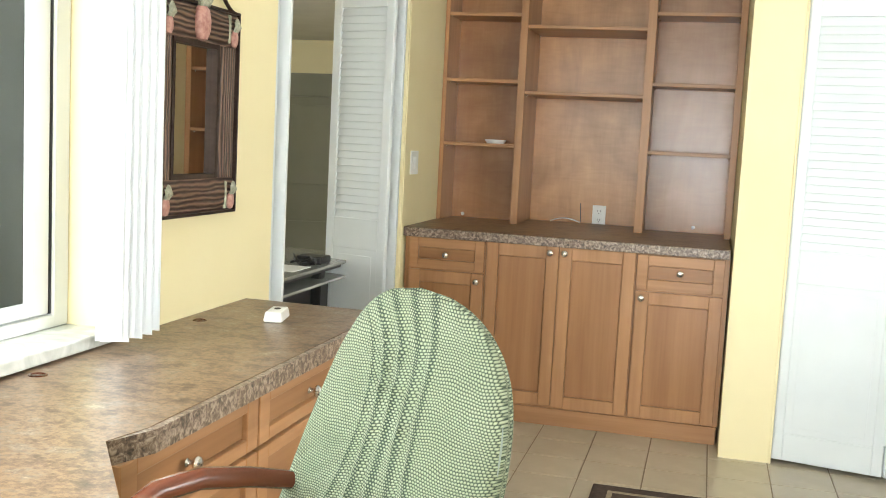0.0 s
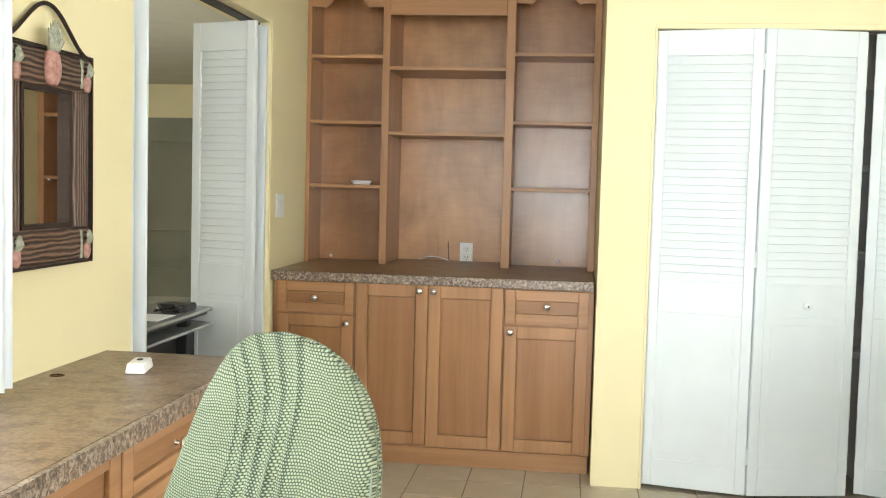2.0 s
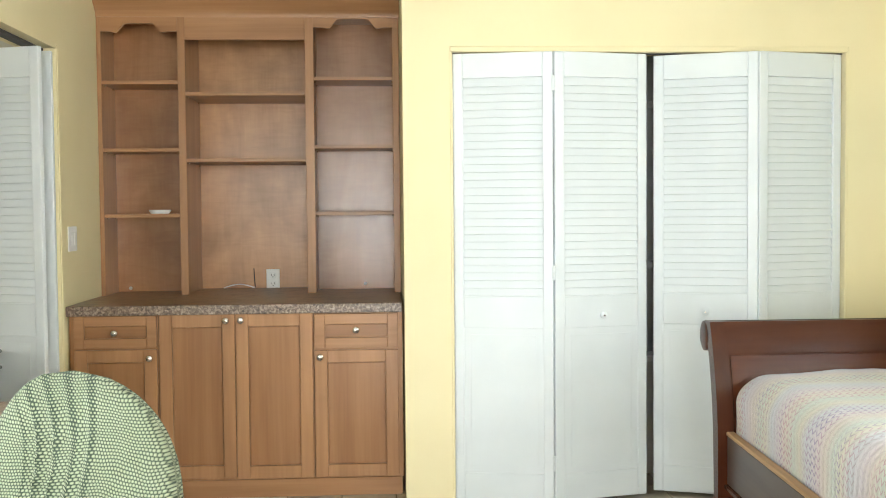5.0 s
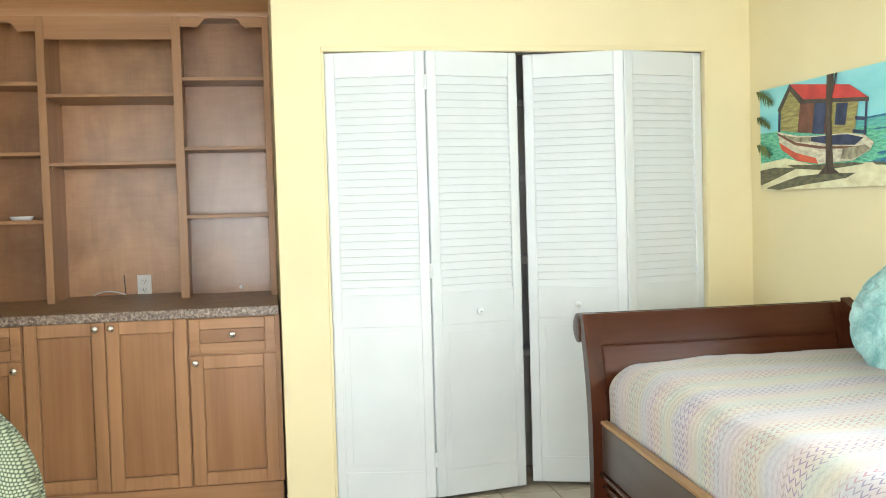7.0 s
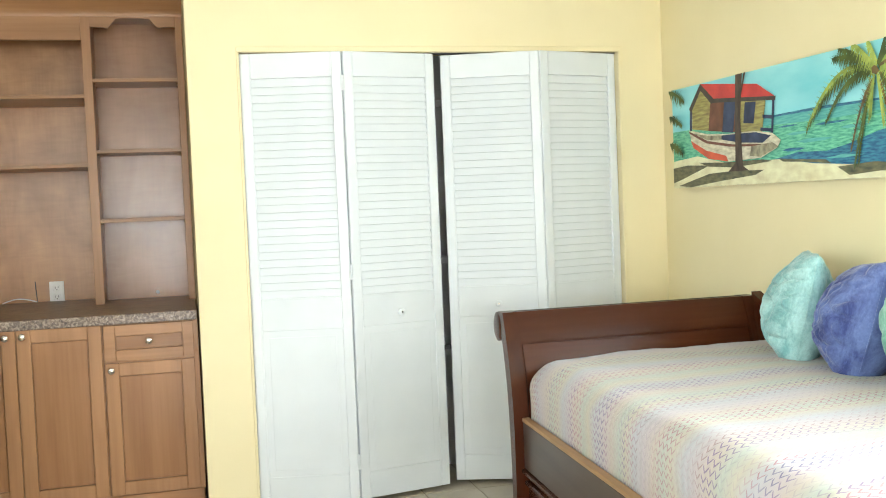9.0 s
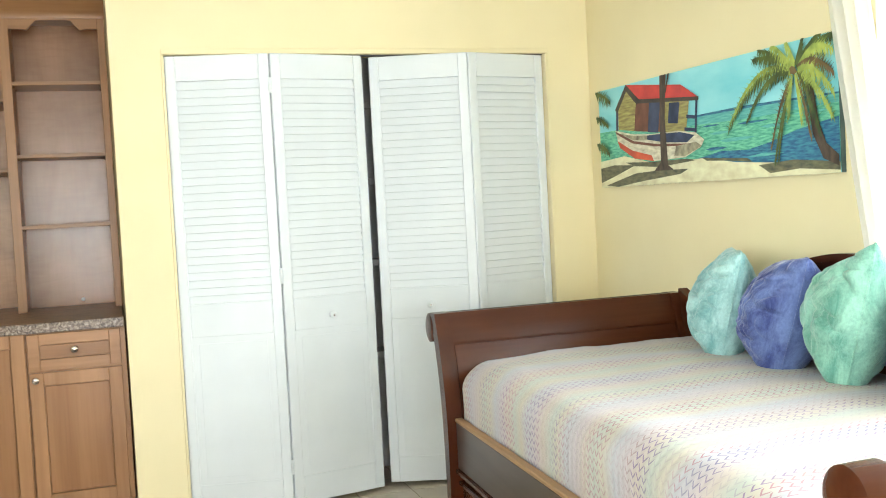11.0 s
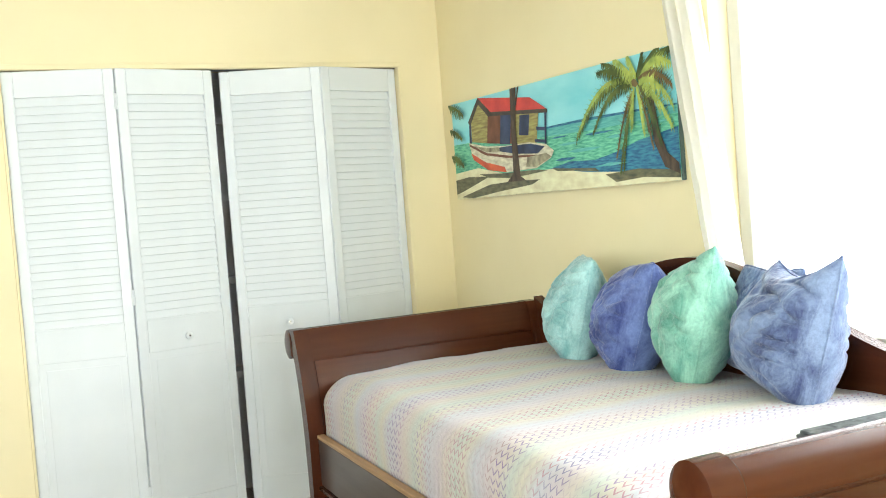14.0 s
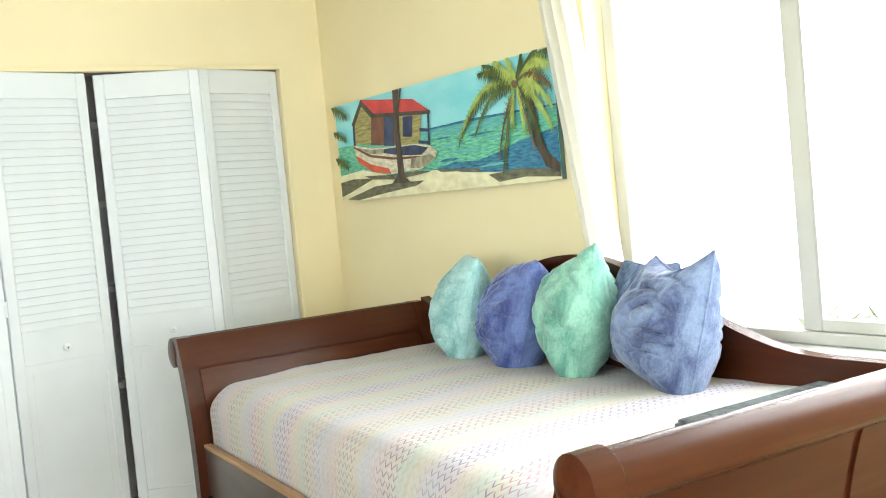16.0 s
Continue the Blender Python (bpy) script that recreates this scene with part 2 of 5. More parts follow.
def knit(name, pale, dark, row, dash):
    """Two-tone knit: pale loops on dark gaps, in offset rows, with twisted ribs and shade painted into their deeper
    grooves.
    """
    m, n, l, b = nodes_of(name)
    tc, sep = n.new("ShaderNodeTexCoord"), n.new("ShaderNodeSeparateXYZ")
    l.new(tc.outputs["UV"], sep.inputs[0])
    u, v = sep.outputs[0], sep.outputs[1]
    wob = calc(n, l, "MULTIPLY", calc(n, l, "SUBTRACT", noise_of(n, l, 9.0, coord="UV", detail=2.0), 0.5), 0.03)
    v = calc(n, l, "ADD", v, wob)
    rows = calc(n, l, "DIVIDE", v, row)
    line = calc(n, l, "FLOOR", rows)
    cell = calc(n, l, "FRACT", calc(n, l, "ADD", calc(n, l, "DIVIDE", u, dash), calc(n, l, "MULTIPLY", line, 0.5)))
    loop = calc(n, l, "MULTIPLY", calc(n, l, "SINE", calc(n, l, "MULTIPLY", cell, math.pi)), calc(n, l, "SINE", calc(n, l, "MULTIPLY", calc(n, l, "FRACT", rows), math.pi)))
    # painted shade in the grooves between the ribs, which draw together at half height
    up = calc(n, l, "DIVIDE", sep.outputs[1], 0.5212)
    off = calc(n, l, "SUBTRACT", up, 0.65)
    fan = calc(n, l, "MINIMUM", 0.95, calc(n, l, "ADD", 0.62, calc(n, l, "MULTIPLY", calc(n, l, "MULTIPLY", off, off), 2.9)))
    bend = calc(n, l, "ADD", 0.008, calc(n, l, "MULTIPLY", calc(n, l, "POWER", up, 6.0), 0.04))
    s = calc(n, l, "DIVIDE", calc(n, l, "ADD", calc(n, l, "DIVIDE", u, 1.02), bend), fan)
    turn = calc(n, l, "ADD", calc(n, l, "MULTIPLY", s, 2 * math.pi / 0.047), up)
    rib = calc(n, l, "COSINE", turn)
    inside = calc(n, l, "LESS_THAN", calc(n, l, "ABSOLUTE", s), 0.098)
    groove_shade = calc(n, l, "MULTIPLY", calc(n, l, "MAXIMUM", rib, 0.0), inside)
    level = calc(n, l, "SUBTRACT", calc(n, l, "ADD", 0.30, calc(n, l, "MULTIPLY", loop, 0.72)), calc(n, l, "MULTIPLY", groove_shade, 0.22))
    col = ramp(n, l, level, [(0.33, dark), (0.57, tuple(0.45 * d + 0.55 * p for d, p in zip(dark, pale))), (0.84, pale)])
    worn = ramp(n, l, noise_of(n, l, 6.0, detail=3.0, coord="UV"), [(0.3, (0.80, 0.83, 0.78)), (0.7, (1, 1, 1))])
    l.new(mixed(n, l, 1.0, col, worn, "MULTIPLY"), b.inputs["Base Color"])
    b.inputs["Roughness"].default_value = 0.95
    bumped(n, l, b, level, 0.8, 0.003)
    return m


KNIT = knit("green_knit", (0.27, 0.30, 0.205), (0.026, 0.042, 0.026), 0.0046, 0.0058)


def plush(name, deep, high):
    """Cut pile: strokes of nap that catch the light, over a fine fuzz."""
    m, n, l, b = nodes_of(name)
    nap = noise_of(n, l, 7.0, (1, 1, 0.7), 7.0, 1.4, rough=0.68)
    col = ramp(n, l, nap, [(0.38, deep), (0.50, tuple(0.5 * (d + h) for d, h in zip(deep, high))), (0.62, high)])
    fuzz = ramp(n, l, noise_of(n, l, 110.0, detail=4.0, rough=0.7), [(0.3, (0.78,) * 3), (0.68, (1.0,) * 3)])
    l.new(mixed(n, l, 1.0, col, fuzz, "MULTIPLY"), b.inputs["Base Color"])
    b.inputs["Roughness"].default_value = 0.85
    b.inputs["Sheen Weight"].default_value, b.inputs["Sheen Roughness"].default_value = 0.35, 0.35
    rough = calc(n, l, "ADD", calc(n, l, "MULTIPLY", nap, 2.0), noise_of(n, l, 120.0, detail=5.0))
    bumped(n, l, b, rough, 0.55, 0.005)
    return m


AQUA = plush("aqua_plush", (0.19, 0.44, 0.45), (0.46, 0.74, 0.72))
BLUE = plush("blue_plush", (0.040, 0.062, 0.22), (0.16, 0.23, 0.50))
GREEN = plush("sea_green_plush", (0.12, 0.35, 0.27), (0.35, 0.68, 0.54))
SLATE = plush("slate_blue_plush", (0.062, 0.09, 0.21), (0.25, 0.34, 0.53))

# crocheted bedspread: pastel bands with columns of small chevrons
SPREAD, n, l, b = nodes_of("zigzag_bedspread")
tc, sep = n.new("ShaderNodeTexCoord"), n.new("ShaderNodeSeparateXYZ")
l.new(tc.outputs["UV"], sep.inputs[0])
s_, t_ = sep.outputs[0], sep.outputs[1]
wob = calc(n, l, "MULTIPLY", calc(n, l, "SUBTRACT", noise_of(n, l, 5.0, coord="UV"), 0.5), 0.03)
s_ = calc(n, l, "ADD", s_, wob)
cell = calc(n, l, "FRACT", calc(n, l, "DIVIDE", s_, 0.029))
vee = calc(n, l, "ABSOLUTE", calc(n, l, "SUBTRACT", cell, 0.5))
row = calc(n, l, "FRACT", calc(n, l, "ADD", calc(n, l, "DIVIDE", t_, 0.023), calc(n, l, "MULTIPLY", vee, -1.5)))
mark = calc(n, l, "LESS_THAN", row, 0.28)
open_ = calc(n, l, "LESS_THAN", vee, 0.43)
mark = calc(n, l, "MULTIPLY", mark, open_)
col_no = calc(n, l, "FLOOR", calc(n, l, "DIVIDE", s_, 0.029))
band = calc(n, l, "FRACT", calc(n, l, "MULTIPLY", col_no, 0.125))
strong = ramp(n, l, band, [(0.0, (1.0,) * 3), (0.28, (1.0,) * 3), (0.42, (0.22,) * 3), (0.80, (0.22,) * 3), (0.88, (0.9,) * 3)])
hue = n.new("ShaderNodeTexWhiteNoise")
hue.noise_dimensions = "1D"
l.new(calc(n, l, "FLOOR", calc(n, l, "DIVIDE", col_no, 2.0)), hue.inputs["W"])
ink = ramp(n, l, hue.outputs["Value"], [(0.0, (0.33, 0.11, 0.15)), (0.25, (0.38, 0.21, 0.25)), (0.45, (0.25, 0.17, 0.29)), (0.65, (0.17, 0.16, 0.27)), (0.8, (0.38, 0.22, 0.20)), (1.0, (0.26, 0.28, 0.33))])
tint_f = calc(n, l, "FRACT", calc(n, l, "DIVIDE", s_, 0.31))
tint = ramp(n, l, tint_f, [(0.0, (0.49, 0.44, 0.455)), (0.22, (0.44, 0.455, 0.49)), (0.42, (0.50, 0.47, 0.385)), (0.6, (0.435, 0.48, 0.43)), (0.8, (0.51, 0.455, 0.40)), (1.0, (0.49, 0.44, 0.455))])
patch = calc(n, l, "MULTIPLY", strong, ramp(n, l, noise_of(n, l, 6.0, coord="UV"), [(0.3, (0.5,) * 3), (0.55, (1.0,) * 3)]))
hid = calc(n, l, "MULTIPLY", calc(n, l, "MULTIPLY", mark, patch), 0.92)
l.new(mixed(n, l, hid, tint, ink), b.inputs["Base Color"])
b.inputs["Roughness"].default_value, b.inputs["Sheen Weight"].default_value = 0.95, 0.2
relief = calc(n, l, "SUBTRACT", calc(n, l, "MULTIPLY", noise_of(n, l, 60.0, coord="UV"), 0.4), row)
bumped(n, l, b, relief, 0.6, 0.004)

# sheer curtain
SHEER, n, l, b = nodes_of("sheer_curtain")
b.inputs["Base Color"].default_value = (0.88, 0.88, 0.85, 1)
b.inputs["Roughness"].default_value = 0.9
tr, mx = n.new("ShaderNodeBsdfTranslucent"), n.new("ShaderNodeMixShader")
tr.inputs[0].default_value = (0.92, 0.92, 0.89, 1)
weave = ramp(n, l, noise_of(n, l, 300.0, (1, 1, 0.2)), [(0.3, (0.55,) * 3), (0.7, (0.75,) * 3)])
l.new(weave, mx.inputs[0])
l.new(b.outputs[0], mx.inputs[1])
l.new(tr.outputs[0], mx.inputs[2])
l.new(mx.outputs[0], n["Material Output"].inputs[0])

# woven reed with wavy ridges
REED, n, l, b = nodes_of("woven_reed")
tc, wv = n.new("ShaderNodeTexCoord"), n.new("ShaderNodeTexWave")
wv.bands_direction = "X"
wv.inputs["Scale"].default_value, wv.inputs["Distortion"].default_value = 22.0, 5.0
wv.inputs["Detail"].default_value, wv.inputs["Detail Scale"].default_value = 2.0, 1.2
l.new(tc.outputs["UV"], wv.inputs["Vector"])
l.new(ramp(n, l, wv.outputs[1], [(0.1, (0.035, 0.02, 0.015)), (0.5, (0.085, 0.047, 0.033)), (0.9, (0.19, 0.115, 0.075))]), b.inputs["Base Color"])
b.inputs["Roughness"].default_value = 0.55
bumped(n, l, b, wv.outputs[1], 0.9, 0.006)

PINE_FRUIT = surface("carved_pink_fruit", (0.30, 0.13, 0.11), (0.50, 0.29, 0.24), 70, 0.6, bump=0.8, bscale=90)
PINE_TOP = surface("carved_grey_leaves", (0.20, 0.21, 0.15), (0.42, 0.42, 0.33), 60, 0.6, bump=0.8, bscale=60)

# ---- building helpers ----
ORIGIN = {}


def thing(name, loc=(0, 0, 0), label="", category="", group="", kind=""):
    """An Empty at the base of a thing; its parts are written in room metres."""
    ob = new(name)
    ob.location = loc
    ORIGIN[ob] = Vector(loc)
    return tagged(ob, label, category, group, kind)


def mesh_of(name, bm, material, shift=None, smooth=0):
    if shift is not None:
        bmesh.ops.translate(bm, verts=bm.verts, vec=-shift)
    bmesh.ops.recalc_face_normals(bm, faces=bm.faces)
    if smooth:
        for f in bm.faces:
            f.smooth = True
        for e in bm.edges:
            if len(e.link_faces) == 2 and e.calc_face_angle(0) > radians(smooth):
                e.smooth = False
    me = bpy.data.meshes.new(name)
    bm.to_mesh(me)
    bm.free()
    me.materials.append(material)
    return me


def part(name, bm, material, parent, label="", smooth=0):
    """Links a bmesh as one mesh object under a thing or under a part."""
    org = ORIGIN.get(parent, Vector((0, 0, 0)))
    ob = new(name, mesh_of(name, bm, material, org, smooth))
    ob.parent = parent
    ORIGIN[ob] = org
    return tagged(ob, label)


def solid(name, bm, material, label="", category="", kind="", smooth=0, group=""):
    """A thing or piece of the setting that is one mesh."""
    ob = new(name, mesh_of(name, bm, material, None, smooth))
    ORIGIN[ob] = Vector((0, 0, 0))
    return tagged(ob, label, category, group, kind)


def bx(bm, x0, y0, z0, x1, y1, z1, bev=0.0, seg=1):
    r = bmesh.ops.create_cube(bm, size=1.0)
    for v in r["verts"]:
        v.co = Vector(((x0 + x1) / 2 + v.co.x * (x1 - x0), (y0 + y1) / 2 + v.co.y * (y1 - y0), (z0 + z1) / 2 + v.co.z * (z1 - z0)))
    if bev:
        edges = list({e for v in r["verts"] for e in v.link_edges})
        bmesh.ops.bevel(bm, geom=edges, offset=bev, segments=seg, affect="EDGES", profile=0.5)
    return bm


def box(x0, y0, z0, x1, y1, z1, bev=0.0, seg=1):
    return bx(bmesh.new(), x0, y0, z0, x1, y1, z1, bev, seg)


def prism(bm, pts, axis, a, b):
    """A flat outline in the two other axes, drawn out from a to b along one axis."""
    def at(p, d):
        q = {"x": (d, p[0], p[1]), "y": (p[0], d, p[1]), "z": (p[0], p[1], d)}[axis]
        return bm.verts.new(q)
    lo, hi = [at(p, a) for p in pts], [at(p, b) for p in pts]
    bm.faces.new(lo)
    bm.faces.new(hi[::-1])
    for i in range(len(pts)):
        j = (i + 1) % len(pts)
        bm.faces.new((lo[i], hi[i], hi[j], lo[j]))
    return bm


def lathe(bm, prof, m, count=20):
    """Turns a profile of (radius, height) round the local z of m."""
    rings = []
    for r, z in prof:
        rings.append([bm.verts.new(m @ Vector((r * math.cos(2 * math.pi * k / count), r * math.sin(2 * math.pi * k / count), z))) for k in range(count)])
    for a, b2 in zip(rings, rings[1:]):
        for k in range(count):
            j = (k + 1) % count
            bm.faces.new((a[k], a[j], b2[j], b2[k]))
    bm.faces.new(rings[0][::-1])
    bm.faces.new(rings[-1])
    return bm


def tube(bm, pts, r, count=8):
    pts = [Vector(p) for p in pts]
    rings = []
    for i, p in enumerate(pts):
        d = (pts[min(i + 1, len(pts) - 1)] - pts[max(i - 1, 0)]).normalized()
        u = d.orthogonal() if i == 0 else (u - d * u.dot(d))
        u.normalize()
        w = d.cross(u)
        rr = r[i] if isinstance(r, (list, tuple)) else r
        rings.append([bm.verts.new(p + (u * math.cos(2 * math.pi * k / count) + w * math.sin(2 * math.pi * k / count)) * rr) for k in range(count)])
    for a, b2 in zip(rings, rings[1:]):
        for k in range(count):
            j = (k + 1) % count
            bm.faces.new((a[k], a[j], b2[j], b2[k]))
    bm.faces.new(rings[0][::-1])
    bm.faces.new(rings[-1])
    return bm


def sheet(bm, f, nu, nv, closed=False):
    """A grid of f(u, v), u and v from 0 to 1; f gives the place and, as a pair, its pattern coordinates in metres."""
    uvl = bm.loops.layers.uv.verify()
    vs, uvs = [], {}
    for j in range(nv + 1):
        line = []
        for i in range(nu + (0 if closed else 1)):
            co, uv = f(i / nu, j / nv)
            v = bm.verts.new(co)
            line.append(v)
        vs.append(line)
    for j in range(nv):
        for i in range(nu):
            k = (i + 1) % nu if closed else i + 1
            q = bm.faces.new((vs[j][i], vs[j][k], vs[j + 1][k], vs[j + 1][i]))
            for lp, (a, c) in zip(q.loops, ((i, j), (i + 1, j), (i + 1, j + 1), (i, j + 1))):
                lp[uvl].uv = f(a / nu, c / nv)[1]
    return vs


def knob(parent, x, y, z, direction, label="brushed nickel knob"):
    """A small mushroom knob whose stem leaves the face along direction."""
    m = Matrix.Translation((x, y, z)) @ Vector(direction).to_track_quat("Z", "Y").to_matrix().to_4x4()
    bm = lathe(bmesh.new(), [(0.009, 0), (0.006, 0.004), (0.006, 0.014), (0.015, 0.018), (0.0165, 0.023), (0.014, 0.028), (0.007, 0.031), (0.001, 0.0315)], m, 16)
    return part("knob", bm, NICKEL, parent, label, 40)


# ---- the shell of the room ----
XL, XR, YB, YS, ZC = -1.476, 2.335, 4.58, -5.5, 2.50
solid("ceiling", box(-6.8, YS - 0.2, ZC, XR + 0.3, 12.6, ZC + 0.12), CEIL, kind="structure")

bm = bmesh.new()
bx(bm, XL - 0.16, YS, 0, XL, 2.212, 0.797)
bx(bm, XL - 0.16, YS, 2.26, XL, 2.212, ZC)
bx(bm, XL - 0.16, YS, 0.797, XL, -1.2, 2.26)
bx(bm, XL - 0.16, 2.212, 0, XL, 3.188, ZC)
bx(bm, XL - 0.16, 3.188, 2.085, XL, 4.69, ZC)
bx(bm, XL - 0.16, 4.69, 0, XL, 5.85, ZC)
solid("wall_west", bm, PAINT, kind="structure")

bm = bmesh.new()
bx(bm, 0.073, YB, 0, 0.297, YB + 0.12, ZC)
bx(bm, 0.297, YB, 2.041, 2.102, YB + 0.12, ZC)
bx(bm, 2.102, YB, 0, XR, YB + 0.12, ZC)
bx(bm, 0.073, YB + 0.12, 0, 0.20, 5.85, ZC)
solid("wall_north", bm, PAINT, kind="structure")
solid("wall_alcove", box(XL - 0.16, 5.85, 0, XR + 0.2, 5.97, ZC), PAINT, kind="structure")

bm = bmesh.new()
bx(bm, XR, YS, 0, XR + 0.18, 2.60, 0.80)
bx(bm, XR, YS, 2.28, XR + 0.18, 2.60, ZC)
bx(bm, XR, YS, 0.80, XR + 0.18, 0.70, 2.28)
bx(bm, XR, 2.60, 0, XR + 0.18, 5.85, ZC)
solid("wall_east", bm, PAINT, kind="structure")
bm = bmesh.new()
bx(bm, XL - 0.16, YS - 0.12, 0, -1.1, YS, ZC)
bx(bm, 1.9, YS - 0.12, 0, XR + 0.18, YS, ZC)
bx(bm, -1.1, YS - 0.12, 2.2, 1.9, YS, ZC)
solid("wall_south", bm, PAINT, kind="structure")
# frame of the assumed glass door, added out of view round the fill light
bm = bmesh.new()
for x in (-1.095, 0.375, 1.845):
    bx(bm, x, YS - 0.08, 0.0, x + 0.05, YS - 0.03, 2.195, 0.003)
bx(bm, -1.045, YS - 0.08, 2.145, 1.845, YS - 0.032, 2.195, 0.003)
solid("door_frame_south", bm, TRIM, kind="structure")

# thin painted bead round the closet opening
bm = bmesh.new()
bx(bm, 0.285, YB - 0.008, 2.041, 2.114, YB, 2.066, 0.003)
bx(bm, 0.285, YB - 0.006, 0, 0.297, YB, 2.041, 0.002)
bx(bm, 2.102, YB - 0.006, 0, 2.114, YB, 2.041, 0.002)
solid("trim_closet", bm, PAINT, kind="structure")
# dark track over the doors
solid("closet_track", box(0.30, YB + 0.03, 2.0365, 2.10, YB + 0.06, 2.041), DARK, kind="structure")

# closet inside, with shelves
bm = bmesh.new()
bx(bm, 0.20, 5.02, 0, XR, 5.10, ZC)
bx(bm, 0.20, YB + 0.12, 0, 0.205, 5.02, ZC)
bx(bm, XR - 0.006, YB + 0.12, 0, XR, 5.02, ZC)
solid("wall_closet", bm, GREYWALL, kind="structure")
for z in (0.62, 1.075, 1.475, 1.845):
    s = thing("closet_shelf", (1.2, 4.93, z), "white coated shelf inside the closet", "shelf", "shelves in the closet")
    part("board", box(0.21, YB + 0.28, z - 0.012, XR - 0.01, 5.018, z, 0.003), GREYWALL, s)
    part("lip", box(0.21, YB + 0.262, z - 0.03, XR - 0.01, YB + 0.279, z + 0.002, 0.003), GREYWALL, s)

# next room seen through the doorway
bm = bmesh.new()
bx(bm, -6.7, 12.3, 0, XL - 0.16, 12.45, ZC)
bx(bm, -6.7, 3.05, 0, -6.6, 12.3, ZC)
bx(bm, -6.7, 2.95, 0, XL - 0.16, 3.05, ZC)
bx(bm, XL - 0.16, 5.97, 0, XL - 0.06, 12.45, ZC)
solid("wall_next_room", bm, PAINT, kind="structure")

# jamb lining of the doorway
bm = bmesh.new()
bx(bm, XL - 0.16, 4.678, 0, XL + 0.003, 4.69, 2.085)
bx(bm, XL - 0.16, 3.188, 2.072, XL + 0.003, 4.678, 2.085)
solid("door_frame_west", bm, PAINT, kind="structure")
bm = bmesh.new()
bx(bm, XL - 0.10, 3.2, 2.058, XL - 0.05, 4.676, 2.0718, 0.002)
solid("door_track", bm, DARK, kind="structure")


def casing(y0, y1):
    return box(XL, y0, 0, XL + 0.006, y1, 2.09, 0.002)


solid("trim_doorway", casing(4.692, 4.712), PAINT, kind="structure")

# ---- louvred folding doors ----


def louvre_leaf(parent, a, c, width, height, knob_at=None, hinges=False):
    """One leaf from the plan point a towards c, louvred above, with a sunk panel below."""
    turn = math.degrees(math.atan2(c[1] - a[1], c[0] - a[0]))
    st, th = 0.045, 0.026
    bm = bmesh.new()
    z0 = 0.018
    bx(bm, 0, 0, z0, st, th, height, 0.003)
    bx(bm, width - st, 0, z0, width, th, height, 0.003)
    for p, q in ((z0, 0.14), (0.80, 0.945), (1.925, height)):
        bx(bm, st, 0.001, p, width - st, th - 0.001, q, 0.002)
    bx(bm, st, 0.003, 0.14, width - st, th - 0.003, 0.80)
    bx(bm, st + 0.03, 0.0018, 0.17, width - st - 0.03, th - 0.0018, 0.77, 0.001)
    leaf = new("door_leaf", mesh_of("door_leaf", bm, WHITE))
    leaf.parent = parent
    leaf.matrix_basis = pose(a[0], a[1], 0, 0, 0, turn)
    ORIGIN[leaf] = Vector((0, 0, 0))
    bm = bmesh.new()
    bx(bm, st - 0.002, -0.0205, -0.0025, width - st + 0.002, 0.0205, 0.0025, 0.0015)
    bmesh.ops.rotate(bm, verts=bm.verts, cent=(0, 0, 0), matrix=Matrix.Rotation(radians(72), 3, "X"))
    me = mesh_of("slat", bm, WHITE)
    count = 28
    for k in range(count):
        s = new("slat", me)
        s.parent = leaf
        s.matrix_basis = pose(0, th / 2, 0.947 + (1.923 - 0.947) * (k + 0.5) / count)
    if knob_at:
        m = Matrix.Translation((knob_at[0], 0, knob_at[1])) @ Vector((0, -1, 0)).to_track_quat("Z", "Y").to_matrix().to_4x4()
        part("knob", lathe(bmesh.new(), [(0.008, 0), (0.008, 0.01), (0.016, 0.014), (0.017, 0.024), (0.011, 0.028), (0.001, 0.029)], m, 16), WHITE, leaf, "small white round knob", 40)
        m = m @ Matrix.Translation((0, 0, 0.029))
        part("screw", lathe(bmesh.new(), [(0.004, 0), (0.004, 0.0008), (0.0005, 0.001)], m, 8), NICKEL, leaf)
    if hinges:
        for z in (0.19, 1.05, 1.895):
            part("hinge", box(width - 0.004, -0.003, z - 0.035, width + 0.008, 0.006, z + 0.035, 0.002), WHITE, leaf)
    return leaf


d1 = thing("door_1", (0.74, YB, 0), "white louvred bifold closet door, slightly folded open", "closet door", "closet doors", "structure")
d1.location = (0, 0, 0)
louvre_leaf(d1, (0.2985, 4.600), (0.738, 4.508), 0.448, 2.036, None, True)
louvre_leaf(d1, (0.7455, 4.505), (1.183, 4.598), 0.448, 2.036, (0.225, 0.855))
d2 = thing("door_2", (0, 0, 0), "white louvred bifold closet door behind the bed, slightly open", "closet door", "closet doors", "structure")
louvre_leaf(d2, (1.229, 4.652), (1.664, 4.500), 0.462, 2.036, (0.235, 0.86))
louvre_leaf(d2, (1.671, 4.497), (2.100, 4.615), 0.445, 2.036)
d3 = thing("door_3", (0, 0, 0), "white louvred bifold door folded back in a doorway", "bifold door", "doorway doors", "structure")
louvre_leaf(d3, (-1.825, 4.605), (-1.492, 4.495), 0.352, 2.056)
louvre_leaf(d3, (-1.835, 4.640), (-1.488, 4.640), 0.352, 2.056)
d4 = thing("door_4", (0, 0, 0), "white louvred bifold door folded against the near jamb", "bifold door", "doorway doors", "structure")
louvre_leaf(d4, (-1.820, 3.225), (-1.480, 3.300), 0.352, 2.056)
louvre_leaf(d4, (-1.835, 3.195), (-1.484, 3.195), 0.352, 2.056)

# ---- built-in cabinets ----
YF = 4.763   # face of the base cabinets


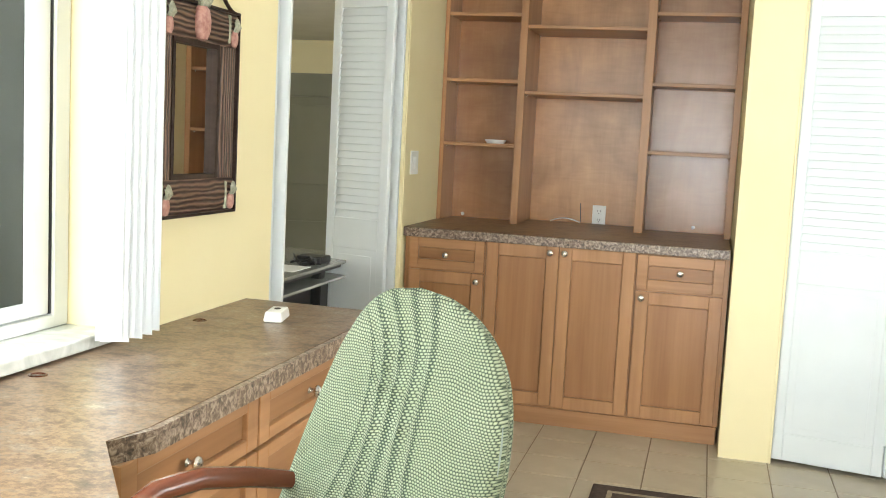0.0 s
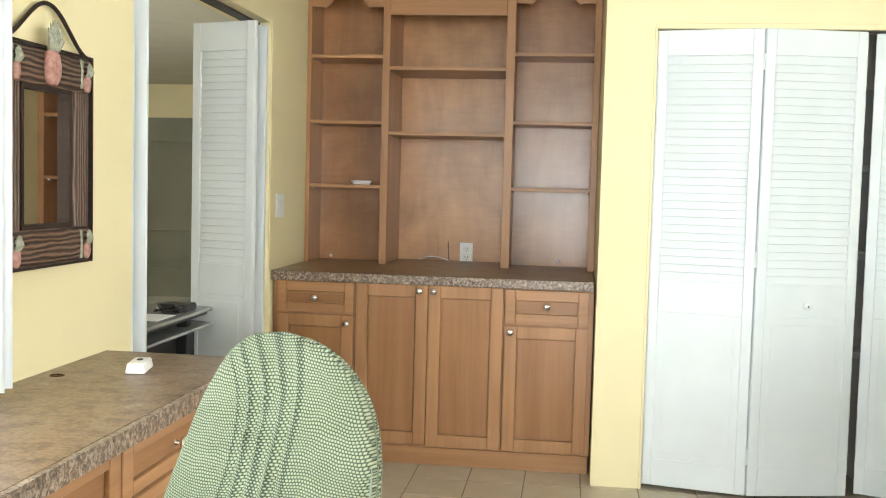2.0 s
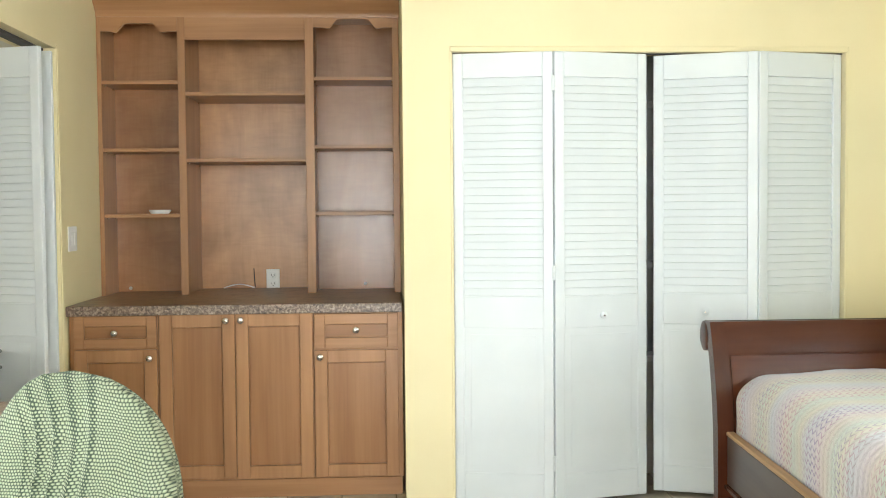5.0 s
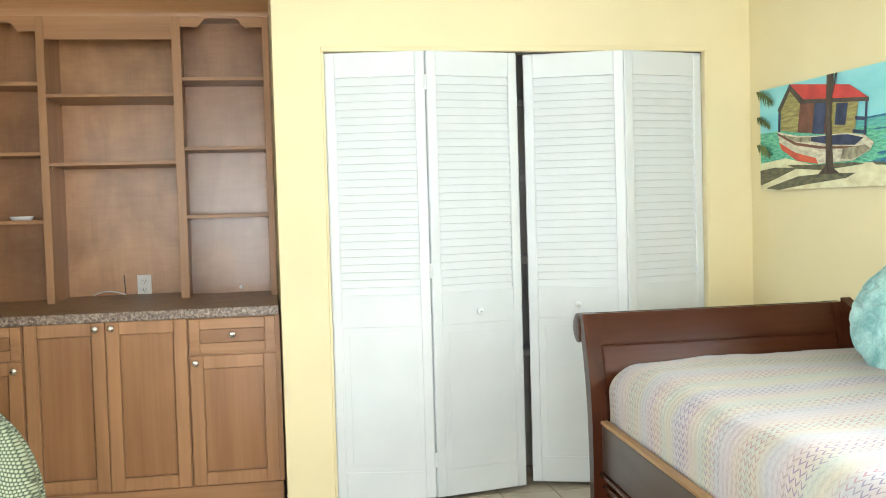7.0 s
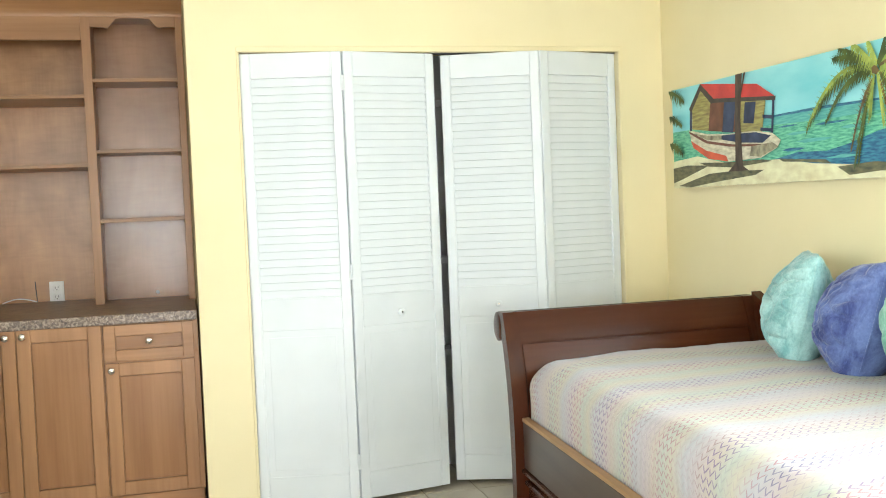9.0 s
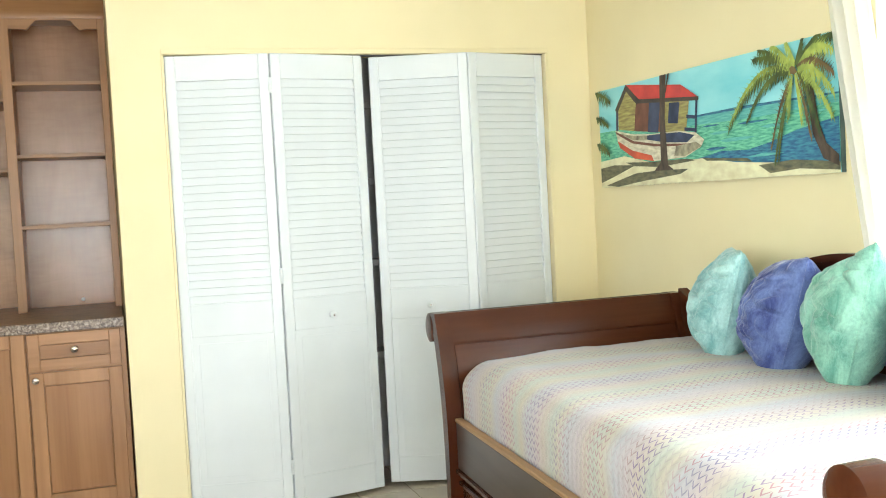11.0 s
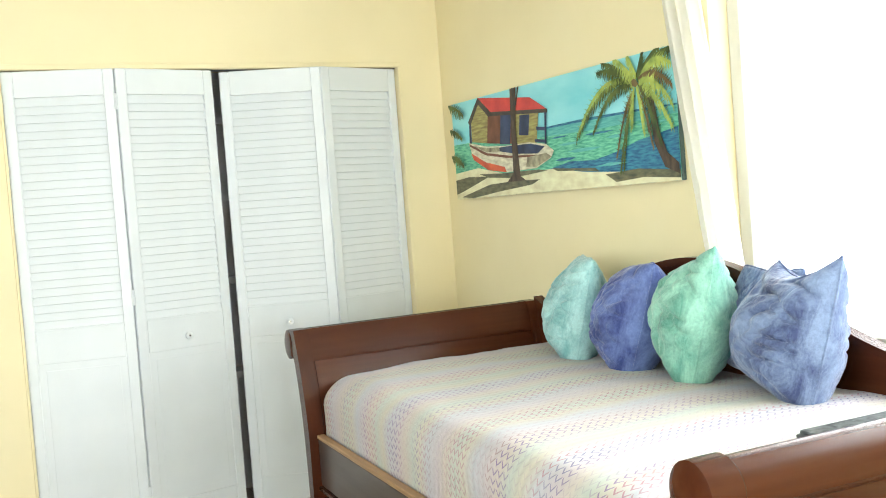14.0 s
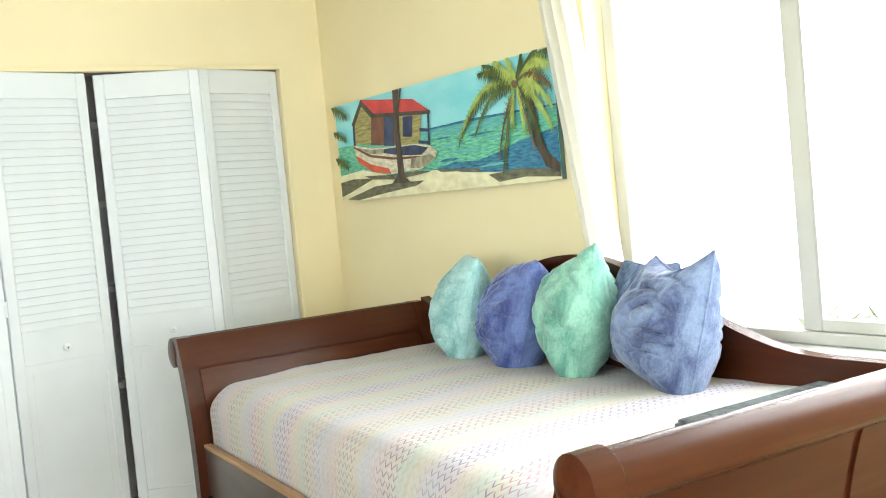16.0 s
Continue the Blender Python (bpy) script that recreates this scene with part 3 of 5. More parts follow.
def shaker(parent, name, x0, x1, z0, z1, y, rail=0.058):
    """A framed front with a sunk panel, facing the room; returns the front."""
    bm = bmesh.new()
    t = 0.019
    bx(bm, x0, y - t, z0, x0 + rail, y, z1, 0.002)
    bx(bm, x1 - rail, y - t, z0, x1, y, z1, 0.002)
    bx(bm, x0 + rail, y - t + 0.0006, z0, x1 - rail, y, z0 + rail, 0.002)
    bx(bm, x0 + rail, y - t + 0.0006, z1 - rail, x1 - rail, y, z1, 0.002)
    front = part(name, bm, MAPLE_V if z1 - z0 > 0.3 else MAPLE_H, parent)
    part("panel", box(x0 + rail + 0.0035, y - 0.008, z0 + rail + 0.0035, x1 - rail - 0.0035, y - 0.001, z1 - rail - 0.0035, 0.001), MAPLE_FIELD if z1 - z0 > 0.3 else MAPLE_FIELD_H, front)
    return front


def base_unit(x0, x1, label):
    c = thing("base_cabinet", ((x0 + x1) / 2, 5.05, 0), label, "cabinet", "built-in base cabinets")
    part("body", box(x0 + 0.001, YF, 0.085, x1 - 0.001, 5.33, 0.862), MAPLE_V, c)
    return c


c = base_unit(-1.468, -1.062, "honey maple base cabinet with a drawer over a door")
f = shaker(c, "drawer_front", -1.442, -1.068, 0.711, 0.86, YF, 0.045)
knob(f, -1.255, YF - 0.019, 0.783, (0, -1, 0))
f = shaker(c, "cabinet_door", -1.442, -1.068, 0.098, 0.703, YF)
knob(f, -1.098, YF - 0.019, 0.665, (0, -1, 0))
c = base_unit(-1.062, -0.349, "honey maple base cabinet with two tall doors")
f = shaker(c, "cabinet_door", -1.057, -0.711, 0.098, 0.862, YF)
knob(f, -0.750, YF - 0.019, 0.833, (0, -1, 0))
f = shaker(c, "cabinet_door", -0.707, -0.354, 0.092, 0.862, YF)
knob(f, -0.681, YF - 0.019, 0.834, (0, -1, 0))
c = base_unit(-0.349, 0.066, "honey maple base cabinet with drawer and door beside a pier")
f = shaker(c, "drawer_front", -0.344, 0.044, 0.697, 0.857, YF, 0.048)
knob(f, -0.151, YF - 0.019, 0.782, (0, -1, 0))
f = shaker(c, "cabinet_door", -0.344, 0.044, 0.092, 0.687, YF)
knob(f, -0.318, YF - 0.019, 0.657, (0, -1, 0))
solid("trim_cabinet_plinth", box(-1.468, YF - 0.004, 0.0, 0.060, YF + 0.06, 0.084, 0.002), MAPLE_H, kind="structure")

ct = thing("cabinet_worktop", (-0.7, 5.0, 0.865), "brown mottled laminate worktop on the base cabinets", "worktop")
part("slab", box(-1.474, 4.752, 0.866, 0.064, 5.78, 0.907, 0.002), LAMINATE, ct)
part("front_edge", box(-1.474, 4.735, 0.862, 0.064, 4.7515, 0.9065, 0.004, 2), EDGE, ct, "rolled speckled front edge")

# the shelved upper part, over the worktop
YH = 5.335
hu = thing("bookcase", (-0.7, 5.5, 0.907), "built-in honey maple bookcase with arched valances and open shelves", "bookcase")
Z0, Z1 = 0.907, 2.40
posts = [(-1.474, -1.452), (-1.067, -1.028), (-0.416, -0.371), (0.036, 0.070)]
for x0, x1 in posts:
    part("upright", box(x0, YH, Z0, x1, YH + 0.02, Z1, 0.0015), MAPLE_V, hu)
sides = [(-1.472, -1.454), (-1.063, -1.032), (-0.412, -0.375), (0.042, 0.066)]
for x0, x1 in sides:
    part("side_panel", box(x0, YH + 0.02, Z0, x1, 5.76, Z1), MAPLE_V, hu)
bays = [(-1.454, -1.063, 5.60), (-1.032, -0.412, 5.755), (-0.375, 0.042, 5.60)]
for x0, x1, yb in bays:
    part("back_panel", box(x0, yb, Z0, x1, yb + 0.012, Z1), MAPLE_BACK if yb > 5.7 else MAPLE_BACK_SHADED, hu, "figured maple backing")


def board(x0, x1, z, y1):
    bm = box(x0 + 0.001, YH + 0.008, z - 0.009, x1 - 0.001, y1 - 0.001, z + 0.009, 0.0015)
    s = part("shelf", bm, MAPLE_H, hu)
    for px in (x0 + 0.008, x1 - 0.008):
        for py in (YH + 0.05, y1 - 0.06):
            part("shelf_pin", lathe(bmesh.new(), [(0.004, -0.018), (0.004, -0.010), (0.0045, -0.0095)], Matrix.Translation((px, py, z)), 8), NICKEL, s)


for z in (2.003, 1.657, 1.318):
    board(-1.454, -1.063, z, 5.60)
for z in (1.944, 1.602):
    board(-1.032, -0.412, z, 5.755)
for z in (2.022, 1.668, 1.322):
    board(-0.375, 0.042, z, 5.60)


def valance(x0, x1, zlow, zarch):
    """A top board whose lower edge steps up into a flat arch with eased shoulders."""
    w = x1 - x0
    pts = [(x0, 2.345), (x0, zlow)]
    for s in range(21):
        u = s / 20
        rise = min(1.0, max(0.0, (0.5 - abs(u - 0.5) - 0.20) / 0.12))
        dip = -0.006 * math.exp(-((0.5 - abs(u - 0.5) - 0.19) / 0.04) ** 2)
        pts.append((x0 + w * u, zlow + (zarch - zlow) * rise * rise * (3 - 2 * rise) + dip))
    pts += [(x1, zlow), (x1, 2.345)]
    return prism(bmesh.new(), pts, "y", YH + 0.0005, YH + 0.0195)


part("valance", valance(-1.452, -1.067, 2.262, 2.303), MAPLE_H, hu, "arched valance board")
part("valance", valance(-0.371, 0.036, 2.284, 2.327), MAPLE_H, hu, "arched valance board")
part("valance", box(-1.028, YH - 0.003, 2.219, -0.416, YH + 0.017, 2.345, 0.002), MAPLE_H, hu)
part("top_panel", box(-1.454, YH + 0.02, 2.345, 0.042, 5.76, 2.363), MAPLE_H, hu)
prof = [(YH + 0.02, 2.335), (YH - 0.006, 2.335), (YH - 0.008, 2.355), (YH - 0.02, 2.372), (YH - 0.05, 2.40), (YH - 0.062, 2.43), (YH - 0.062, 2.46), (YH + 0.02, 2.46)]
part("crown", prism(bmesh.new(), prof, "x", -1.475, 0.074), MAPLE_H, hu, "stepped crown moulding", 30)

# socket, cable and small things in the bookcase
o = thing("wall_socket", (-0.638, 5.75, 0.90), "white double wall socket low in the bookcase", "socket")
part("plate", box(-0.677, 5.7475, 0.897, -0.603, 5.7545, 1.012, 0.002, 2), PLASTIC, o)
for z in (0.93, 0.978):
    s = part("outlet", box(-0.657, 5.7455, z - 0.017, -0.623, 5.749, z + 0.017, 0.004), PLASTIC, o)
    for dx in (-0.007, 0.007):
        part("slot", box(-0.64 + dx - 0.0014, 5.7448, z - 0.004, -0.64 + dx + 0.0014, 5.7456, z + 0.007), BLACK, s)
    part("slot", lathe(bmesh.new(), [(0.0028, 0), (0.0028, 0.0007)], Matrix.Translation((-0.64, 5.7456, z - 0.010)) @ Matrix.Rotation(radians(90), 4, "X"), 8), BLACK, s)
cb = thing("cable", (-0.8, 5.7, 0.908), "loose pale cable that comes out of the backing", "cable")
pts = [(-0.905 + 0.17 * k / 14, 5.70 - 0.03 * math.sin(k / 14 * 3), 0.912 + 0.022 * math.sin(k / 14 * 3.1)) for k in range(15)]
part("lead", tube(bmesh.new(), pts, 0.0035, 6), PLASTIC, cb, smooth=60)
pts = [(-0.735 - 0.012 * math.sin(k / 8), 5.715 + 0.03 * k / 8, 0.912 + 0.105 * k / 8) for k in range(9)]
part("lead", tube(bmesh.new(), pts, 0.0025, 6), DARK, cb, smooth=60)
tr_ = thing("soap_dish", (-1.19, 5.42, 1.327), "small white oval dish lying on a shelf", "dish")
bm = bmesh.new()
rings = [(0.78, 0.0), (0.98, 0.015), (1.0, 0.021), (0.93, 0.021), (0.74, 0.007), (0.02, 0.006)]
lathe(bm, rings, Matrix.Translation((-1.186, 5.42, 1.3275)) @ Matrix.Diagonal((0.058, 0.04, 1, 1)), 24)
part("dish", bm, PLASTIC, tr_, smooth=40)
pp = thing("folded_paper", (-1.17, 5.40, 2.012), "folded sheet of brown paper lying on a shelf", "paper")
part("sheet", box(-1.25, 5.37, 2.0125, -1.10, 5.46, 2.017, 0.001), MAPLE_BACK, pp)
for x, z in ((-1.39, 0.925), (0.0 - 0.12, 0.935)):
    g = thing("grommet", (x, 5.595, z), "small round white plug in the backing", "plug", "plugs in the backing")
    part("cap", lathe(bmesh.new(), [(0.010, 0), (0.009, 0.004), (0.002, 0.006)], Matrix.Translation((x, 5.6, z)) @ Matrix.Rotation(radians(90), 4, "X"), 12), PLASTIC, g)

# light switch on the strip of wall beside the doorway
sw = thing("light_switch", (XL, 4.86, 1.21), "white rocker light switch on the yellow wall", "switch")
part("plate", box(XL, 4.80, 1.157, XL + 0.006, 4.925, 1.273, 0.002), PLASTIC, sw)
part("rocker", box(XL + 0.006, 4.838, 1.185, XL + 0.010, 4.862, 1.245, 0.002), PLASTIC, sw)
part("rocker", box(XL + 0.006, 4.87, 1.185, XL + 0.010, 4.894, 1.245, 0.002), PLASTIC, sw)

# ---- desk under the west window ----
ZD = 0.794
dk = thing("desk_worktop", (-1.2, 2.2, 0), "brown mottled laminate desk top that runs along the wall", "desk top")
outline = [(XL + 0.001, -1.2), (-0.45, -1.2), (-0.45, 0.60), (-0.45, 0.76), (-1.018, 1.518), (-0.996, 1.62), (-0.996, 3.0), (XL + 0.001, 3.01)]
part("slab", prism(bmesh.new(), [(x - 0.003 if x > XL + 0.1 else x, y) for x, y in outline], "z", ZD - 0.042, ZD), LAMINATE, dk)
bm = bmesh.new()
prism(bm, [(-1.025, 1.525), (-1.018, 1.522), (-0.983, 1.62), (-0.979, 3.0), (-0.997, 3.0), (-0.9985, 1.62)], "z", ZD - 0.046, ZD - 0.0015)
part("front_edge", bm, EDGE, dk, "rolled speckled front edge")
for gx, gy in ((-1.417, 2.592), (-1.407, 1.86)):
    g = part("cable_grommet", lathe(bmesh.new(), [(0.020, 0), (0.020, 0.0015), (0.016, 0.0025), (0.014, 0.0005), (0.001, 0.0004)], Matrix.Translation((gx, gy, ZD)), 20), CHERRY_X, dk, "brown round cable grommet", 40)


def desk_unit(y0, y1, fronts, label):
    c = thing("desk_cabinet", (-1.2, (y0 + y1) / 2, 0), label, "cabinet", "desk cabinets")
    part("body", box(XL + 0.02, y0 + 0.001, 0.0, -1.018, y1 - 0.001, ZD - 0.043), MAPLE_V, c)
    x = -1.018
    for a, d in fronts:
        bm = bmesh.new()
        r, t = 0.055, 0.02
        bx(bm, x, y0 + 0.004, a, x + t, y0 + 0.004 + r, d, 0.002)
        bx(bm, x, y1 - 0.004 - r, a, x + t, y1 - 0.004, d, 0.002)
        bx(bm, x, y0 + 0.004 + r, a, x + t - 0.0006, y1 - 0.004 - r, a + 0.032, 0.002)
        bx(bm, x, y0 + 0.004 + r, d - 0.032, x + t - 0.0006, y1 - 0.004 - r, d, 0.002)
        fr = part("drawer_front", bm, MAPLE_Y, c)
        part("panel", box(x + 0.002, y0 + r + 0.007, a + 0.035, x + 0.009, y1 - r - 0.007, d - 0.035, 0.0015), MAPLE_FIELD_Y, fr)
        knob(fr, x + t, (y0 + y1) / 2 - 0.045, (a + d) / 2, (1, 0, 0))


rows3 = [(0.10, 0.35), (0.358, 0.612), (0.622, 0.748)]
desk_unit(1.525, 2.092, rows3, "honey maple desk drawer unit beside the chair")
desk_unit(2.092, 2.78, rows3, "honey maple desk drawer unit")
desk_unit(2.78, 3.0, rows3, "narrow honey maple desk drawer unit next to the doorway")
c = thing("desk_support", (-0.6, -0.3, 0), "honey maple end panel that carries the desk top", "desk panel")
part("panel", box(-0.50, -1.18, 0, -0.478, 0.58, ZD - 0.043, 0.002), MAPLE_V, c)

rm = thing("sensor_box", (-1.236, 2.713, ZD), "small white plastic box with a dark window", "gadget")
bm = box(-0.027, -0.060, 0, 0.027, 0.060, 0.030, 0.006, 2)
for v in bm.verts:
    if v.co.z > 0.02:
        v.co.x *= 0.9
        v.co.y *= 0.9
bmesh.ops.transform(bm, matrix=pose(-1.236, 2.713, ZD + 0.0005, 0, 0, 12), verts=bm.verts)
body = part("casing", bm, PLASTIC, rm, smooth=30)
bm = lathe(bmesh.new(), [(1.0, 0), (1.0, 0.0015), (0.1, 0.002)], pose(-1.238, 2.722, ZD + 0.0302, 0, 0, 12) @ Matrix.Diagonal((0.009, 0.014, 1, 1)), 20)
part("window", bm, DARK, body, "dark oval window")

# ---- west window, its sill and blind ----
w1 = thing("window_1", (-1.6, 0.6, 0.83), "white sliding window with a marble sill", "window", kind="structure")
xw = XL - 0.115
bm = bmesh.new()
bx(bm, xw - 0.03, 2.1528, 0.832, xw + 0.012, 2.211, 2.259, 0.003)
bx(bm, xw - 0.03, -1.199, 0.832, xw + 0.012, 2.158, 0.862, 0.003)
bx(bm, xw - 0.03, -1.199, 2.21, xw + 0.012, 2.158, 2.259, 0.003)
part("window_frame", bm, TRIM, w1)
bm = bmesh.new()
bx(bm, xw - 0.02, 2.075, 0.866, xw + 0.004, 2.145, 2.206, 0.004)
bx(bm, xw - 0.02, 0.62, 0.866, xw + 0.004, 0.69, 2.206, 0.004)
bx(bm, xw - 0.02, 0.69, 0.866, xw + 0.0035, 2.075, 0.900, 0.004)
bx(bm, xw - 0.02, 0.69, 2.15, xw + 0.0035, 2.075, 2.206, 0.004)
sash = part("sash", bm, TRIM, w1)
p = part("pane", box(xw - 0.010, 0.68, 0.89, xw - 0.006, 2.08, 2.16), GLASS, sash)
p.visible_shadow = False
part("gasket", box(xw - 0.018, 2.1454, 0.866, xw + 0.0046, 2.1524, 2.206), BLACK, w1)
sill = part("window_sill", box(XL - 0.155, -1.19, 0.7985, XL + 0.032, 2.237, 0.831, 0.005, 2), MARBLE, w1, "pale veined marble sill")

bl = thing("vertical_blind", (-1.38, 2.19, 0.83), "white vertical blind drawn together at the window's end", "blind")
part("head_rail", box(-1.43, -0.9, 2.33, -1.37, 2.32, 2.38, 0.004), PLASTIC, bl)
bm = bmesh.new()
sheet(bm, lambda u, v: (Vector((0.030 * (2 * u - 1), 0.003 * (1 - (2 * u - 1) ** 2), 0.826 + 1.504 * v)), (u, v)), 6, 1)
ext = bmesh.ops.extrude_face_region(bm, geom=bm.faces[:])
bmesh.ops.translate(bm, verts=[g for g in ext["geom"] if isinstance(g, bmesh.types.BMVert)], vec=(0, 0.0012, 0))
VANE = surface("blind_vane_vinyl", (0.78, 0.82, 0.86), (0.82, 0.86, 0.90), 5, 0.5, bump=0.1, bscale=200, stretch=(1, 1, 0.1), big=0.03)
me = mesh_of("vane", bm, VANE, None, 50)
for k in range(11):
    vn = new("vane", me)
    vn.parent = bl
    vn.matrix_basis = pose(-1.392 - bl.location.x + 0.004 * (k % 2), 2.098 + 0.0172 * k - bl.location.y, -bl.location.z - 0.004 * (k % 3), 0, 0, 24 + 5 * math.sin(k * 2.1))

solid("backdrop_west", bx(box(-3.4, -6.0, -0.4, -3.3, 2.80, 3.4), -3.4, 2.80, -0.4, XL - 0.165, 2.93, 3.4), GREYPANEL, kind="structure")

# ---- mirror in a woven frame ----
mi = thing("wall_mirror", (XL, 2.65, 1.09), "mirror in a woven reed frame with carved pineapples", "mirror")
y0, y1, z0, z1 = 2.428, 2.872, 1.092, 1.675
iy0, iy1, iz0, iz1 = 2.500, 2.760, 1.194, 1.572


def reed_bar(name, a0, a1, b0, b1, along):
    """A softly rounded bar of the frame with pattern coordinates along its length."""
    def f(u, v):
        y, z = a0 + (a1 - a0) * u, b0 + (b1 - b0) * v
        t = u if along == "z" else v
        bulge = 0.022 + 0.012 * (1 - (2 * t - 1) ** 4)
        uv = (y, z * 0.25) if along == "z" else (z, y * 0.25)
        return Vector((XL + bulge, y, z)), uv
    bm = bmesh.new()
    sheet(bm, f, 14, 14)
    edge = [e for e in bm.edges if e.is_boundary]
    r = bmesh.ops.extrude_edge_only(bm, edges=edge)
    for g in r["geom"]:
        if isinstance(g, bmesh.types.BMVert):
            g.co.x = XL + 0.004
    return part(name, bm, REED, mi, smooth=40)


reed_bar("frame_bar", y0, iy0, iz0, iz1, "z")
reed_bar("frame_bar", iy1, y1, iz0, iz1, "z")
reed_bar("frame_bar", y0, y1, z0, iz0, "y")
reed_bar("frame_bar", y0, y1, iz1, z1, "y")
part("inner_rim", bx(bx(bx(box(XL + 0.002, iy0 - 0.002, iz0, XL + 0.03, iy0 + 0.012, iz1), XL + 0.002, iy1 - 0.012, iz0, XL + 0.03, iy1 + 0.002, iz1), XL + 0.002, iy0, iz0 - 0.002, XL + 0.0295, iy1, iz0 + 0.011), XL + 0.002, iy0, iz1 - 0.011, XL + 0.0295, iy1, iz1 + 0.002), IRON, mi)
part("glass", box(XL + 0.004, iy0, iz0, XL + 0.012, iy1, iz1), MIRROR, mi, "clear mirror glass")
bm = bmesh.new()
for a in ((y0 - 0.004, z0 - 0.004, y1 + 0.004, z0 + 0.003), (y0 - 0.004, z1 - 0.003, y1 + 0.004, z1 + 0.004), (y0 - 0.005, z0, y0 + 0.002, z1), (y1 - 0.002, z0, y1 + 0.005, z1)):
    bx(bm, XL + 0.001, a[0], a[1], XL + 0.036, a[2], a[3])
part("outer_rim", bm, IRON, mi)
yc = 2.64
pts = []
for k in range(25):
    u = -1 + 2 * k / 24
    pts.append((XL + 0.018, 2.65 + 0.222 * u, 1.678 + 0.118 * (0.5 + 0.5 * math.cos(math.pi * u)) ** 0.85))
part("hanger", tube(bmesh.new(), pts, 0.006, 8), IRON, mi, "bent dark iron hanger", 60)


def pineapple(y, z, s):
    fr = bmesh.new()
    lathe(fr, [(0.004, 0), (0.022, 0.004), (0.034, 0.026), (0.036, 0.050), (0.030, 0.078), (0.014, 0.092)], Matrix.Translation((XL + 0.036, y, z)) @ Matrix.Diagonal((0.5 * s, s, s, 1)), 14)
    body = part("carved_fruit", fr, PINE_FRUIT, mi, "carved pink pineapple", 50)
    tp = bmesh.new()
    for k in range(7):
        a = -0.5 + k / 6
        base = Vector((XL + 0.040, y + 0.030 * s * a, z + 0.088 * s))
        tip = base + Vector((0.004, 0.034 * s * a, (0.075 - 0.09 * a * a) * s))
        tube(tp, [base, (base + tip) / 2 + Vector((0.006, 0, 0)), tip], [0.008 * s, 0.0095 * s, 0.001], 6)
    part("carved_leaves", tp, PINE_TOP, body, "grey carved leaf crown", 50)


pineapple(yc, 1.575, 1.08)
for y in (2.462, 2.838):
    pineapple(y, 1.575, 0.52)
    pineapple(y, 1.098, 0.52)
for y in (2.440, 2.805):
    for z in (1.10, 1.585):
        part("bone_strip", box(XL + 0.022, y, z, XL + 0.036, y + 0.014, z + 0.082, 0.003), PINE_TOP, mi, "pale bone strip")

mi.location.y -= 0.034

# ---- desk chair in a knitted cover ----
ch = thing("desk_chair", (-0.454, 1.464, 0), "desk chair with a green knitted cover and wooden arms", "chair")
ch.rotation_euler = (0, 0, radians(-28))
ORIGIN[ch] = Vector((0, 0, 0))
WIDE, HIGH, LOW = 0.233, 0.506, 0.600


def chair_back(u, v):
    """Cover round the backrest: u runs round it, v up; four twisted ribs in front; it leans over to one side."""
    k = max(0.0, (v - 0.28) / 0.72)
    t = 0.046 * max(0.0, 1 - k ** 3.2) ** 0.5
    a = 2 * math.pi * u
    ca, sa = math.cos(a), math.sin(a)
    w = (0.230 - 0.050 * v) * max(0.0, 1 - v ** 6) ** 0.45
    x = w * math.copysign(abs(ca) ** 0.75, ca)
    y = t * math.copysign(abs(sa) ** 0.7, sa)
    if sa < 0:
        s = (x + 0.008 + 0.04 * v ** 6) / min(0.95, 0.62 + 2.9 * (v - 0.65) ** 2)
        field = max(0.0, min(1.0, (0.105 - abs(s)) / 0.03))
        y += 0.014 * (abs(math.sin(s * math.pi / 0.047 + 0.5 * v)) - 0.7) * field * min(1.0, (1 - v) * 5)
        y -= 0.020 * math.sin(math.pi * min(1, v * 1.2)) * (1 - (x / WIDE) ** 2)
        y += 0.004 * noise.noise(Vector((x * 7, v * 5, 0.3)))
    z = LOW + HIGH * v
    y += 0.11 * v - 0.042 * v * v - 0.042 * (x / WIDE) ** 2
    lean = -0.073 + 0.086 * v - 0.035 * v ** 6 - 0.030 * v ** 8
    return Vector((x + lean, y - 0.017, z)), (x * 1.02 + (0.6 if sa > 0 else 0), v * HIGH * 1.03)


bm = bmesh.new()
sheet(bm, chair_back, 160, 64, closed=True)
bmesh.ops.remove_doubles(bm, verts=bm.verts, dist=0.0004)
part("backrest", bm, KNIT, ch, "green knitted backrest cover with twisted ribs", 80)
# open edge of the cover where the grey lining shows
bm = bmesh.new()
pts = [(chair_back(0.992, v)[0] + Vector((-0.002, -0.002, 0))) for v in [0.50 + 0.018 * k for k in range(13)]]
tube(bm, pts, [0.0006 + 0.0022 * math.sin(math.pi * k / 12) for k in range(13)], 8)
part("cover_slit", bm, surface("grey_lining", (0.16, 0.20, 0.17), (0.22, 0.26, 0.22), 20, 0.9), ch, "grey lining in the cover's slit", 60)
bm = bmesh.new()


def pad(u, v):
    a = 2 * math.pi * u
    r = math.sin(math.pi * v)
    ca, sa = math.cos(a), math.sin(a)
    return Vector((0.235 * r ** 0.4 * math.copysign(abs(ca) ** 0.6, ca), -0.235 + 0.235 * r ** 0.4 * math.copysign(abs(sa) ** 0.6, sa), 0.565 - 0.05 * math.cos(math.pi * v))), (u * 1.4, v * 0.5)


